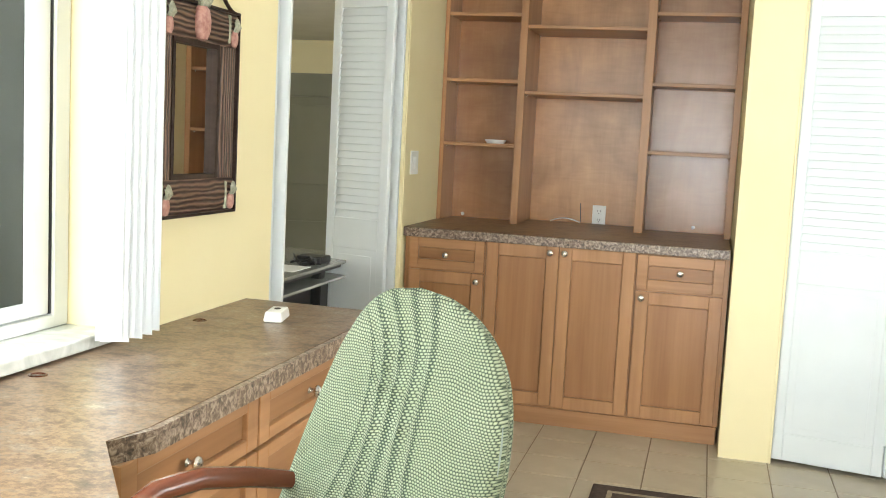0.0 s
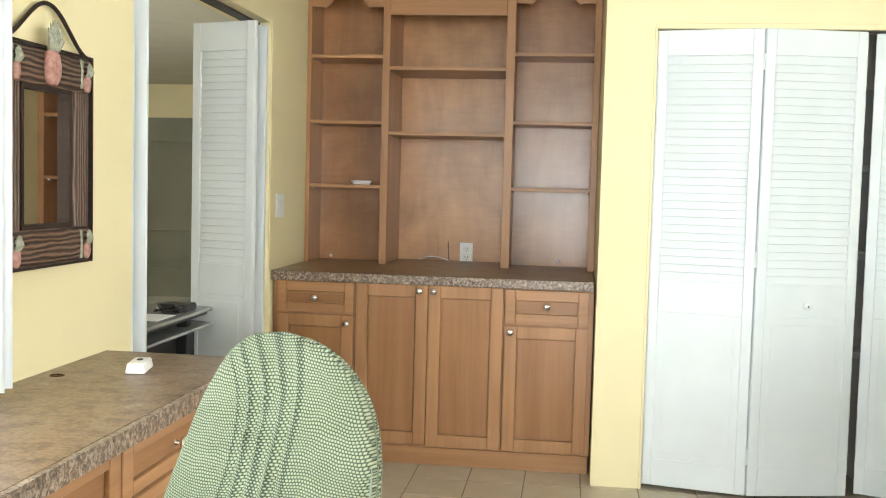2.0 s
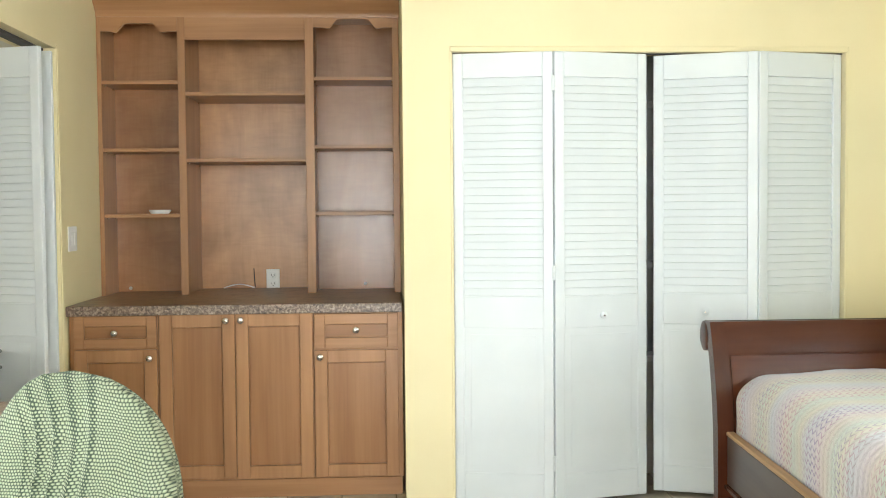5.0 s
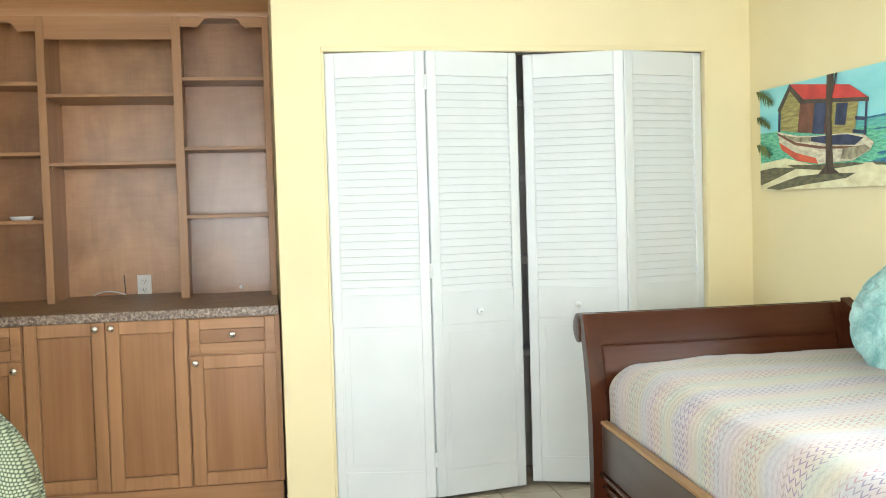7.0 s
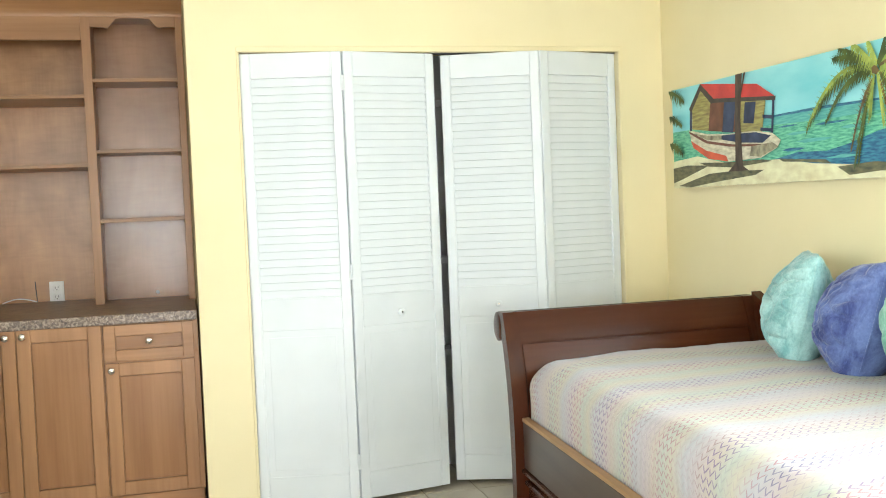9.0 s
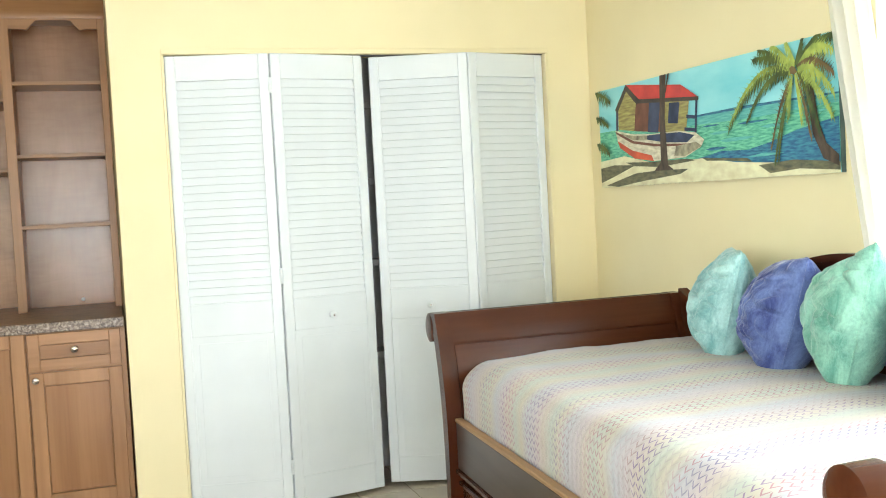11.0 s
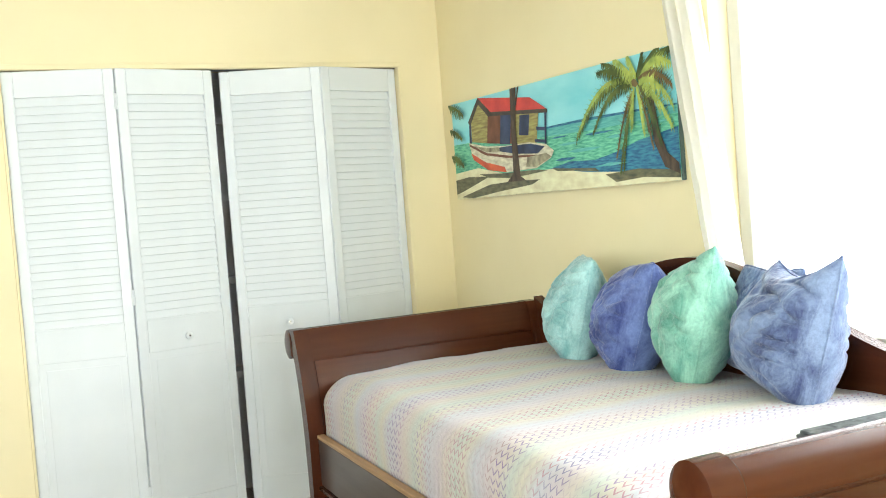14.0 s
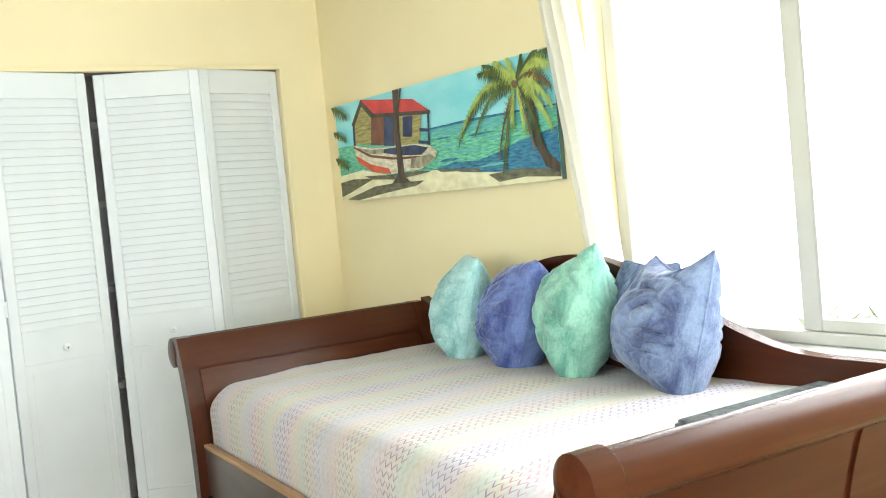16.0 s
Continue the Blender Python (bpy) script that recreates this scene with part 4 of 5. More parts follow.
sheet(bm, pad, 36, 14, closed=True)
bmesh.ops.remove_doubles(bm, verts=bm.verts, dist=0.001)
part("seat", bm, KNIT, ch, smooth=60)
ARMWOOD = wood("red_brown_arm_wood", (0.075, 0.022, 0.012), (0.12, 0.036, 0.018), (0.17, 0.06, 0.03), "y", 0.25, 0.6, 0.15)
for sx in (-1, 1):
    bm = bmesh.new()
    path = [(0.268, 0.08, 0.640), (0.275, -0.06, 0.668), (0.285, -0.15, 0.690), (0.295, -0.25, 0.706), (0.298, -0.34, 0.700), (0.290, -0.40, 0.675), (0.28, -0.425, 0.63), (0.272, -0.42, 0.56), (0.262, -0.36, 0.48), (0.255, -0.30, 0.41)]
    tube(bm, [(sx * x * 0.85, y * 0.85, 1.34 - (1.34 - z) * 0.85) for x, y, z in path], [0.014, 0.0155, 0.017, 0.018, 0.018, 0.017, 0.016, 0.0155, 0.0155, 0.0155], 12)
    part("armrest", bm, ARMWOOD, ch, "curved red-brown wooden arm", 60)
part("column", lathe(bmesh.new(), [(0.045, 0.09), (0.03, 0.12), (0.025, 0.42), (0.06, 0.505), (0.12, 0.515)], Matrix.Translation((0, -0.25, 0)), 16), BLACK, ch, smooth=40)
for k in range(5):
    a = radians(72 * k + 20)
    tip = Vector((0.29 * math.cos(a), -0.25 + 0.29 * math.sin(a), 0.075))
    lg = part("base_leg", tube(bmesh.new(), [(0, -0.25, 0.115), (0.5 * tip.x, -0.25 + 0.5 * (tip.y + 0.25), 0.105), tip], [0.028, 0.022, 0.016], 8), BLACK, ch, smooth=60)
    part("caster", lathe(bmesh.new(), [(0.018, -0.022), (0.028, -0.018), (0.028, 0.018), (0.018, 0.022)], Matrix.Translation((tip.x, tip.y, 0.028)) @ Matrix.Rotation(a, 4, "Z") @ Matrix.Rotation(radians(90), 4, "X"), 14), BLACK, lg, smooth=40)

# ---- sleigh daybed along the east wall ----
bed = thing("daybed", (1.7, 2.5, 0), "dark cherry sleigh daybed with rolled ends", "bed")
BX0, BX1 = 1.171, 2.255
YFAR, YNEAR = 3.585, 1.345
ROLL = 0.050


def sleigh_line(z):
    """How far the end leans outwards at a height."""
    k = max(0.0, (z - 0.46) / 0.42)
    return 0.098 * k ** 1.9


def sleigh_end(yb, sg, top, tuck, fields):
    """One scrolled end. tuck: how far the roll sits behind and below the leaning panel's lip."""
    zs = [0.30 + 0.02 * k for k in range(31) if 0.30 + 0.02 * k < top - 0.008]

    def outline(lo, t0, t1, hi=9.0):
        hs = [lo] + [z for z in zs if lo < z < hi] + [min(hi, top)]
        inner = [(yb + sg * (sleigh_line(z) - t0 / 2), z) for z in hs]
        outer = [(yb + sg * (sleigh_line(z) + t1 / 2), z) for z in hs]
        return inner + outer[::-1]
    part("end_panel", prism(bmesh.new(), outline(0.30, 0.022, 0.022), "x", BX0 + 0.055, BX1 - 0.05), CHERRY_X, bed, smooth=30)
    part("panel_rail", prism(bmesh.new(), outline(0.806, 0.052, 0.040), "x", BX0 + 0.056, BX1 - 0.051), CHERRY_X, bed, "broad top rail over a sunk panel", 30)
    part("panel_rail", prism(bmesh.new(), outline(0.30, 0.046, 0.042, 0.40), "x", BX0 + 0.056, BX1 - 0.051), CHERRY_X, bed)
    # raised fields on both faces, with a shadow joint round them
    for x0, x1 in fields:
        part("panel_field", prism(bmesh.new(), outline(0.415, 0.036, 0.038, 0.797), "x", x0, x1), CHERRY_X, bed, smooth=30)
    for x0, x1 in ((BX0, BX0 + 0.058), (BX1 - 0.058, BX1)):
        legs = [z / 100 for z in range(0, 32, 4)]
        hs = legs + [z for z in zs if z > 0.31] + [top]
        o = [(yb + sg * (sleigh_line(z) - 0.032 + 0.012 * max(0, (0.3 - z) / 0.3)), z) for z in hs]
        q = [(yb + sg * (sleigh_line(z) + 0.034 + 0.010 * math.sin(min(1, z / 0.5) * math.pi) * -1), z) for z in hs]
        part("corner_post", prism(bmesh.new(), o + q[::-1], "x", x0, x1), CHERRY_Z, bed, smooth=30)
    cy, cz = yb + sg * (0.106 + tuck), top - tuck
    roll = bmesh.new()
    m = Matrix.Translation((0, cy, cz)) @ Matrix.Rotation(radians(90), 4, "Y")
    lathe(roll, [(ROLL - 0.003, BX0 + 0.062), (ROLL, BX0 + 0.064), (ROLL, BX1 - 0.064), (ROLL - 0.003, BX1 - 0.062)], m, 28)
    part("top_roll", roll, CHERRY_X, bed, "polished rolled top rail", 40)
    for x0, x1 in ((BX0 - 0.004, BX0 + 0.062), (BX1 - 0.062, BX1 + 0.004)):
        cap = bmesh.new()
        lathe(cap, [(0.012, x0 - 0.003), (0.030, x0 - 0.002), (ROLL - 0.004, x0), (ROLL + 0.006, x0 + 0.004), (ROLL + 0.007, x0 + 0.03), (ROLL + 0.007, x1 - 0.004), (ROLL + 0.003, x1)], m, 28)
        part("roll_cap", cap, CHERRY_X, bed, smooth=40)


sleigh_end(YFAR, 1, 0.917, 0.060, [(BX0 + 0.066, BX1 - 0.062)])
sleigh_end(YNEAR, -1, 0.860, 0.0, [(BX0 + 0.070, 1.838), (1.858, BX1 - 0.068)])

# camel back
def camel(y):
    """Height of the back: an arch in the middle, and a scroll up to the far end."""
    return 0.832 + 0.268 * (0.5 + 0.5 * math.cos(math.pi * min(1.0, abs(y - 2.63) / 0.98))) + 0.094 * max(0.0, (y - 3.36) / 0.27) ** 1.5


top_line = [(1.44 + 0.0466 * k, camel(1.44 + 0.0466 * k)) for k in range(48)]
part("back_panel", prism(bmesh.new(), [(1.44, 0.28)] + top_line + [(top_line[-1][0], 0.28)], "x", 2.222, 2.248), CHERRY_Y, bed, "arched camel back", 30)
bm = bmesh.new()
for k in range(47):
    (a0, b0), (a1, b1) = top_line[k], top_line[k + 1]
    vs = [bm.verts.new(c) for c in ((2.214, a0, b0 - 0.012), (2.214, a1, b1 - 0.012), (2.214, a1, b1 + 0.012), (2.214, a0, b0 + 0.012), (2.256, a0, b0 - 0.012), (2.256, a1, b1 - 0.012), (2.256, a1, b1 + 0.012), (2.256, a0, b0 + 0.012))]
    for q in ((0, 1, 2, 3), (4, 7, 6, 5), (3, 2, 6, 7), (0, 4, 5, 1)):
        bm.faces.new([vs[i] for i in q])
bmesh.ops.remove_doubles(bm, verts=bm.verts, dist=0.0005)
part("back_cap", bm, CHERRY_Y, bed, smooth=50)

# front rail with its pale edge, and the drawer front beneath
part("front_rail", box(BX0 + 0.034, YNEAR + 0.03, 0.345, BX0 + 0.056, YFAR - 0.03, 0.520, 0.003), DARKWOOD, bed, "dark brown front rail")
part("rail_edge", box(BX0 + 0.030, YNEAR + 0.03, 0.5205, BX0 + 0.060, YFAR - 0.03, 0.535, 0.003), RAWWOOD, bed, "pale wooden rail edge")
part("rail_bead", box(BX0 + 0.022, YNEAR + 0.03, 0.328, BX0 + 0.056, YFAR - 0.03, 0.345, 0.005, 2), CHERRY_Y, bed)
part("drawer_front", box(BX0 + 0.045, YNEAR + 0.04, 0.06, BX0 + 0.063, YFAR - 0.04, 0.285, 0.004), CHERRY_Y, bed)
part("drawer_lip", box(BX0 + 0.030, YNEAR + 0.04, 0.285, BX0 + 0.063, YFAR - 0.04, 0.303, 0.004), CHERRY_Y, bed)
part("slat_base", box(BX0 + 0.06, YNEAR + 0.03, 0.36, 2.22, YFAR - 0.03, 0.38), RAWWOOD, bed)
mt = thing("mattress", (1.7, 2.5, 0.38), "mattress under a crocheted bedspread", "mattress")
part("core", box(1.262, YNEAR + 0.04, 0.381, 2.205, YFAR - 0.04, 0.715, 0.04, 2), PLASTIC, mt)

bs = thing("bedspread", (1.7, 2.5, 0.53), "pastel crocheted bedspread with zigzag columns on the daybed", "bedspread")


def spread(u, v):
    """v runs up the front, over the round edge and back over the top; u along the bed."""
    y = YNEAR + 0.022 + (YFAR - YNEAR - 0.044) * u
    s = 1.20 * v
    r = 0.105
    h0 = 0.13
    arc = r * math.pi / 2
    if s < h0:
        x, z = 1.238, 0.522 + s
    elif s < h0 + arc:
        a = (s - h0) / r
        x, z = 1.238 + r * (1 - math.cos(a)), 0.522 + h0 + r * math.sin(a)
    else:
        x, z = 1.238 + r + (s - h0 - arc), 0.522 + h0 + r
    ends = min(u, 1 - u) * (YFAR - YNEAR)
    if ends < 0.10:
        z -= 0.045 * (1 - ends / 0.10) ** 2 * min(1, v * 3)
    z += 0.010 * noise.noise(Vector((x * 3.0, y * 3.0, 1.0))) + 0.004 * noise.noise(Vector((x * 11, y * 9, 4.0)))
    x += 0.006 * noise.noise(Vector((z * 6.0, y * 5.0, 8.0)))
    z += 0.010 * math.sin(math.pi * min(1.0, max(0.0, (x - 1.3) / 0.9)))
    return Vector((min(x, 2.213), y, z)), (y, s)


bm = bmesh.new()
sheet(bm, spread, 110, 60)
ext = bmesh.ops.extrude_face_region(bm, geom=bm.faces[:])
bmesh.ops.translate(bm, verts=[g for g in ext["geom"] if isinstance(g, bmesh.types.BMVert)], vec=(0.004, 0, -0.006))
part("cloth", bm, SPREAD, bs, smooth=60)


def pillow(name, material, x, y, z, lean, roll, turn, size, thick, seed, label, droop=0.20, dip=0.03, peak=0.34):
    """A plush square cushion with drawn-out corners and dents, standing on its edge."""
    p = thing(name, (0, 0, 0), label, "pillow", "pillows on the daybed")
    ORIGIN[p] = Vector((0, 0, 0))
    p.matrix_basis = pose(x, y, z, lean, roll, turn)

    def side(sg):
        def f(u, v):
            a, c = 2 * u - 1, 2 * v - 1
            rim = (max(0.0, 1 - a * a) * max(0.0, 1 - abs(c) ** (2.4 if c > 0 else 1.9))) ** 0.50
            px = size / 2 * a * (1 - 0.10 * (1 - c * c) - 0.05 * c)
            pz = size / 2 * c * (1 - 0.10 * (1 - a * a))
            # the far upper corner sags, and the middle of the top edge dips
            pz -= size * droop * max(0.0, c) ** 1.2 * ((1 - a) / 2) ** 1.3
            pz -= size * dip * (1 - a * a) * max(0.0, c) ** 2
            pz += size * 0.09 * max(0.0, -c) ** 1.2 * ((1 - a) / 2) ** 1.2
            px = px * (1 - peak * max(0.0, c) - 0.12 * max(0.0, -c)) + size * 0.06 * max(0.0, c)
            py = sg * thick / 2 * rim * (1 - 0.34 * c)
            # pleats that run in from the seams, and slack folds
            warp = noise.noise(Vector((a * 1.1, c * 1.4, seed + 2.0 * sg)))
            ridge = 1 - abs(noise.noise(Vector((a * 0.9 + 0.6 * c, c * 3.6 + 0.9 * warp, seed * 3 + sg))))
            pleat = max(0.0, (ridge - 0.74) / 0.26) ** 1.5
            slack = 1 - abs(noise.noise(Vector((a * 2.3 + warp, c * 2.3, seed * 5 + sg))))
            fold = max(0.0, (slack - 0.82) / 0.18) ** 1.4
            py += sg * rim ** 1.3 * (0.018 * warp - (0.036 if sg < 0 else 0.014) * pleat * max(0.0, a + 0.15) ** 0.7 - 0.012 * fold + 0.005 * noise.noise(Vector((a * 6, c * 6, seed))))
            px += 0.012 * noise.noise(Vector((0.3, c * 1.6, seed))) * (1 - a * a)
            pz += 0.010 * noise.noise(Vector((a * 1.7, 0.4, seed))) * (1 - c * c)
            # soft rounded tips
            tip = (a * c) ** 4
            return Vector((px * (1 - 0.11 * tip), py, pz * (1 - 0.10 * tip))), (px, pz)
        return f
    bm = bmesh.new()
    sheet(bm, side(1), 72, 72)
    sheet(bm, side(-1), 72, 72)
    bmesh.ops.remove_doubles(bm, verts=bm.verts, dist=0.0006)
    body = part("cushion", bm, material, p, smooth=75)
    edge = bmesh.new()
    f = side(1)
    line = [f(k / 16, 0)[0] for k in range(17)] + [f(1, k / 16)[0] for k in range(1, 17)] + [f(1 - k / 16, 1)[0] for k in range(1, 17)] + [f(0, 1 - k / 16)[0] for k in range(1, 17)]
    tube(edge, [(q.x, 0, q.z) for q in line], 0.0034, 6)
    part("piping", edge, material, body, smooth=60)
    return p


# the front stands a hand's width further out at the near end
for ob in [*bed.children, *mt.children, *bs.children]:
    o3 = ORIGIN[ob]
    for v in ob.data.vertices:
        w = max(0.0, min(1.0, (2.25 - v.co.x - o3.x) / 1.08))
        v.co.x -= 0.058 * (3.6 - v.co.y - o3.y) * w
pillow("throw_pillow", AQUA, 2.11, 3.14, 0.942, -12, 7, -119, 0.44, 0.24, 1.0, "pale aqua plush throw pillow in the bed's corner", 0.10, 0.0, 0.16)
pillow("throw_pillow", BLUE, 2.10, 2.79, 0.942, -14, 10, -120, 0.45, 0.28, 2.0, "royal blue plush throw pillow on the daybed", 0.20, 0.0, 0.22)
pillow("throw_pillow", GREEN, 2.09, 2.46, 0.990, -12, 13, -125, 0.495, 0.26, 3.0, "sea green plush throw pillow on the daybed", 0.36)
pillow("throw_pillow", SLATE, 2.165, 2.25, 0.925, -8, 2, -98, 0.38, 0.16, 5.0, "slate blue plush throw pillow behind another one", 0.02, 0.03, 0.15)
pillow("throw_pillow", SLATE, 2.08, 2.06, 0.950, -14, 4, -110, 0.465, 0.26, 4.0, "slate blue plush throw pillow with deep creases", 0.12, 0.12, 0.14)

fb = thing("folded_throw", (1.95, 1.55, 0.745), "flat folded grey throw with a dark leaf pattern", "throw")
GREYLEAF = surface("grey_leaf_cloth", (0.010, 0.015, 0.017), (0.13, 0.15, 0.15), 26, 0.9, bump=0.4, bscale=80, distort=1.4)
for k in range(2):
    bm = box(1.69, 1.44, 0.764 + 0.011 * k, 2.20, 1.675 - 0.012 * k, 0.775 + 0.011 * k, 0.005, 2)
    part("fold", bm, GREYLEAF, fb, smooth=40)

# ---- picture on the east wall ----
pic = thing("canvas_picture", (XR - 0.03, 3.595, 1.368), "wide canvas print of a beach hut, boat and palms", "picture")
PX, PY0, PW, PZ0, PH = XR - 0.022, 4.442, 1.688, 1.369, 0.464
part("canvas", box(PX, PY0 - PW, PZ0, XR - 0.001, PY0, PZ0 + PH, 0.002), surface("canvas_wrap", (0.05, 0.09, 0.09), (0.10, 0.16, 0.15), 6, 0.7), pic)
LAYER = [0]


def ink(name, c1, c2=None, scale=20.0, stretch=(1, 1, 1)):
    c2 = c2 or tuple(0.75 * k for k in c1)
    return surface(name, tuple(min(0.85, 1.3 * k) for k in c1), tuple(min(0.85, 1.3 * k) for k in c2), scale, 0.55, bump=0.08, bscale=300, stretch=stretch)


def printed(name, pts, material, depth=None):
    """A flat shape of the print; pts run across and up the canvas from 0 to 1."""
    LAYER[0] += 1
    d = 0.0002 * LAYER[0] if depth is None else depth
    bm = bmesh.new()
    vs = [bm.verts.new((PX - d - 0.0003, PY0 - PW * min(1, max(0, u)), PZ0 + PH * min(1, max(0, v)))) for u, v in pts]
    bm.faces.new(vs)
    return part(name, bm, material, pic)


SEA = ink("printed_sea", (0.03, 0.24, 0.17), (0.17, 0.52, 0.33), 26.0, (1, 1, 6))
FAR_SEA = ink("printed_far_sea", (0.05, 0.27, 0.27), (0.12, 0.42, 0.38), 18.0, (1, 1, 9))
DEEP = ink("printed_deep_sea", (0.008, 0.055, 0.16), (0.04, 0.22, 0.30), 24.0, (1, 1, 6))
SAND = ink("printed_sand", (0.74, 0.68, 0.44), (0.50, 0.46, 0.28), 14.0, (1, 1, 2))
SHADE = ink("printed_shadow", (0.05, 0.055, 0.035), (0.16, 0.15, 0.08), 22.0, (1, 1, 3))
TRUNK = ink("printed_trunk", (0.022, 0.016, 0.012), (0.09, 0.06, 0.04), 40.0, (1, 1, 0.4))
printed("print_sky", [(0, 0), (1, 0), (1, 1), (0, 1)], surface("printed_sky", (0.17, 0.62, 0.70), (0.36, 0.78, 0.80), 2.5, 0.55, bump=0.1, bscale=300, stretch=(1, 1, 3)))
printed("print_sea", [(0, 0.57), (1, 0.565), (1, 0.05), (0, 0.2)], SEA)
printed("print_far_sea", [(0.44, 0.575), (1, 0.568), (1, 0.50), (0.72, 0.48), (0.44, 0.50)], FAR_SEA)
printed("print_horizon", [(0.44, 0.575), (0.68, 0.590), (1, 0.572), (1, 0.560), (0.68, 0.566), (0.44, 0.560)], DEEP)
for k, (u, v, w, h) in enumerate(((0.60, 0.40, 0.10, 0.012), (0.72, 0.45, 0.12, 0.010), (0.66, 0.33, 0.14, 0.016), (0.56, 0.47, 0.08, 0.008), (0.80, 0.40, 0.10, 0.014), (0.58, 0.27, 0.09, 0.014), (0.92, 0.46, 0.12, 0.010))):
    printed("print_reef", [(u - w / 2, v), (u - w / 5, v + h), (u + w / 4, v + 0.7 * h), (u + w / 2, v + 0.2 * h), (u + w / 4, v - 0.8 * h), (u - w / 4, v - h)], DEEP if k % 2 else FAR_SEA)
printed("print_reef_water", [(0.50, 0.20), (0.60, 0.245), (0.70, 0.23), (0.78, 0.27), (0.87, 0.34), (1.0, 0.40), (1.0, 0.05), (0.5, 0.14)], DEEP)
printed("print_foam", [(0.70, 0.175), (0.76, 0.195), (0.83, 0.18), (0.76, 0.165)], FAR_SEA)
printed("print_sand", [(0, 0.27), (0.14, 0.30), (0.30, 0.20), (0.52, 0.20), (0.66, 0.14), (0.84, 0.10), (1, 0.07), (1, 0), (0, 0)], SAND)
printed("print_shadow", [(0.0, 0.05), (0.06, 0.09), (0.2, 0.20), (0.08, 0.22), (0.0, 0.2)], SHADE)
printed("print_shadow", [(0.03, 0.02), (0.20, 0.12), (0.32, 0.13), (0.46, 0.12), (0.42, 0.08), (0.24, 0.04), (0.10, 0.0)], SHADE)
printed("print_shadow", [(0.52, 0.205), (0.60, 0.185), (0.70, 0.165), (0.72, 0.13), (0.62, 0.16), (0.54, 0.175)], SHADE)
printed("print_shadow", [(0.74, 0.10), (0.86, 0.12), (1, 0.08), (1, 0.02), (0.88, 0.05), (0.78, 0.03)], SHADE)
PLANK = ink("printed_planks", (0.34, 0.32, 0.10), (0.16, 0.12, 0.05), 26.0, (1, 0.5, 4))
BROWN = ink("printed_brown", (0.16, 0.06, 0.035), (0.09, 0.035, 0.02), 18.0)
NAVY = ink("printed_navy", (0.012, 0.02, 0.05), (0.035, 0.055, 0.12), 14.0)
RED = ink("printed_red", (0.52, 0.05, 0.04), (0.36, 0.03, 0.03), 12.0)
GABLE = ink("printed_gable", (0.03, 0.028, 0.026), (0.07, 0.055, 0.04), 16.0)
HULL = ink("printed_hull", (0.62, 0.60, 0.46), (0.34, 0.31, 0.22), 22.0, (1, 1, 3))
ORANGE = ink("printed_orange_hull", (0.58, 0.10, 0.04), (0.36, 0.05, 0.03), 14.0)
DECK = ink("printed_weathered_deck", (0.36, 0.34, 0.22), (0.12, 0.10, 0.07), 30.0)
printed("print_post", [(0.105, 0.78), (0.118, 0.78), (0.112, 0.52), (0.100, 0.52)], NAVY)
printed("print_gable", [(0.167, 0.975), (0.225, 0.82), (0.205, 0.53), (0.115, 0.57), (0.118, 0.78)], PLANK)
printed("print_wall", [(0.216, 0.80), (0.475, 0.735), (0.455, 0.44), (0.202, 0.53)], BROWN)
printed("print_wall", [(0.365, 0.76), (0.475, 0.735), (0.455, 0.44), (0.355, 0.48)], PLANK)
printed("print_door", [(0.285, 0.775), (0.34, 0.76), (0.325, 0.48), (0.272, 0.50)], NAVY)
printed("print_window", [(0.383, 0.735), (0.432, 0.722), (0.420, 0.535), (0.374, 0.552)], NAVY)
printed("print_post", [(0.503, 0.73), (0.512, 0.73), (0.500, 0.36), (0.492, 0.36)], NAVY)
printed("print_rail", [(0.46, 0.60), (0.50, 0.58), (0.50, 0.55), (0.46, 0.57)], NAVY)
printed("print_rail", [(0.45, 0.49), (0.497, 0.47), (0.497, 0.44), (0.45, 0.46)], NAVY)
printed("print_eave", [(0.167, 1.0), (0.235, 0.825), (0.222, 0.78), (0.167, 0.93), (0.112, 0.73), (0.102, 0.775)], GABLE)
printed("print_roof", [(0.167, 0.995), (0.44, 0.875), (0.516, 0.735), (0.235, 0.825)], RED)
printed("print_eave", [(0.232, 0.828), (0.518, 0.738), (0.516, 0.705), (0.226, 0.79)], GABLE)
printed("print_hull", [(0.098, 0.565), (0.20, 0.50), (0.30, 0.475), (0.42, 0.47), (0.50, 0.43), (0.535, 0.36), (0.52, 0.30), (0.45, 0.225), (0.30, 0.22), (0.20, 0.27), (0.118, 0.40)], HULL)
printed("print_hull_red", [(0.108, 0.46), (0.19, 0.345), (0.29, 0.275), (0.30, 0.22), (0.20, 0.265), (0.122, 0.385)], ORANGE)
printed("print_boat_inside", [(0.25, 0.47), (0.34, 0.465), (0.43, 0.455), (0.495, 0.41), (0.46, 0.355), (0.36, 0.38), (0.27, 0.43)], NAVY)
printed("print_boat_deck", [(0.12, 0.53), (0.20, 0.485), (0.27, 0.47), (0.27, 0.43), (0.20, 0.44)], DECK)
printed("print_gunwale", [(0.100, 0.555), (0.20, 0.435), (0.32, 0.375), (0.46, 0.345), (0.46, 0.325), (0.31, 0.355), (0.19, 0.415), (0.104, 0.53)], BROWN)
printed("print_boat_shade", [(0.41, 0.335), (0.50, 0.35), (0.525, 0.31), (0.45, 0.235), (0.40, 0.25)], DECK)
printed("print_under_boat", [(0.15, 0.235), (0.28, 0.215), (0.46, 0.21), (0.50, 0.19), (0.33, 0.16), (0.2, 0.19)], SHADE)
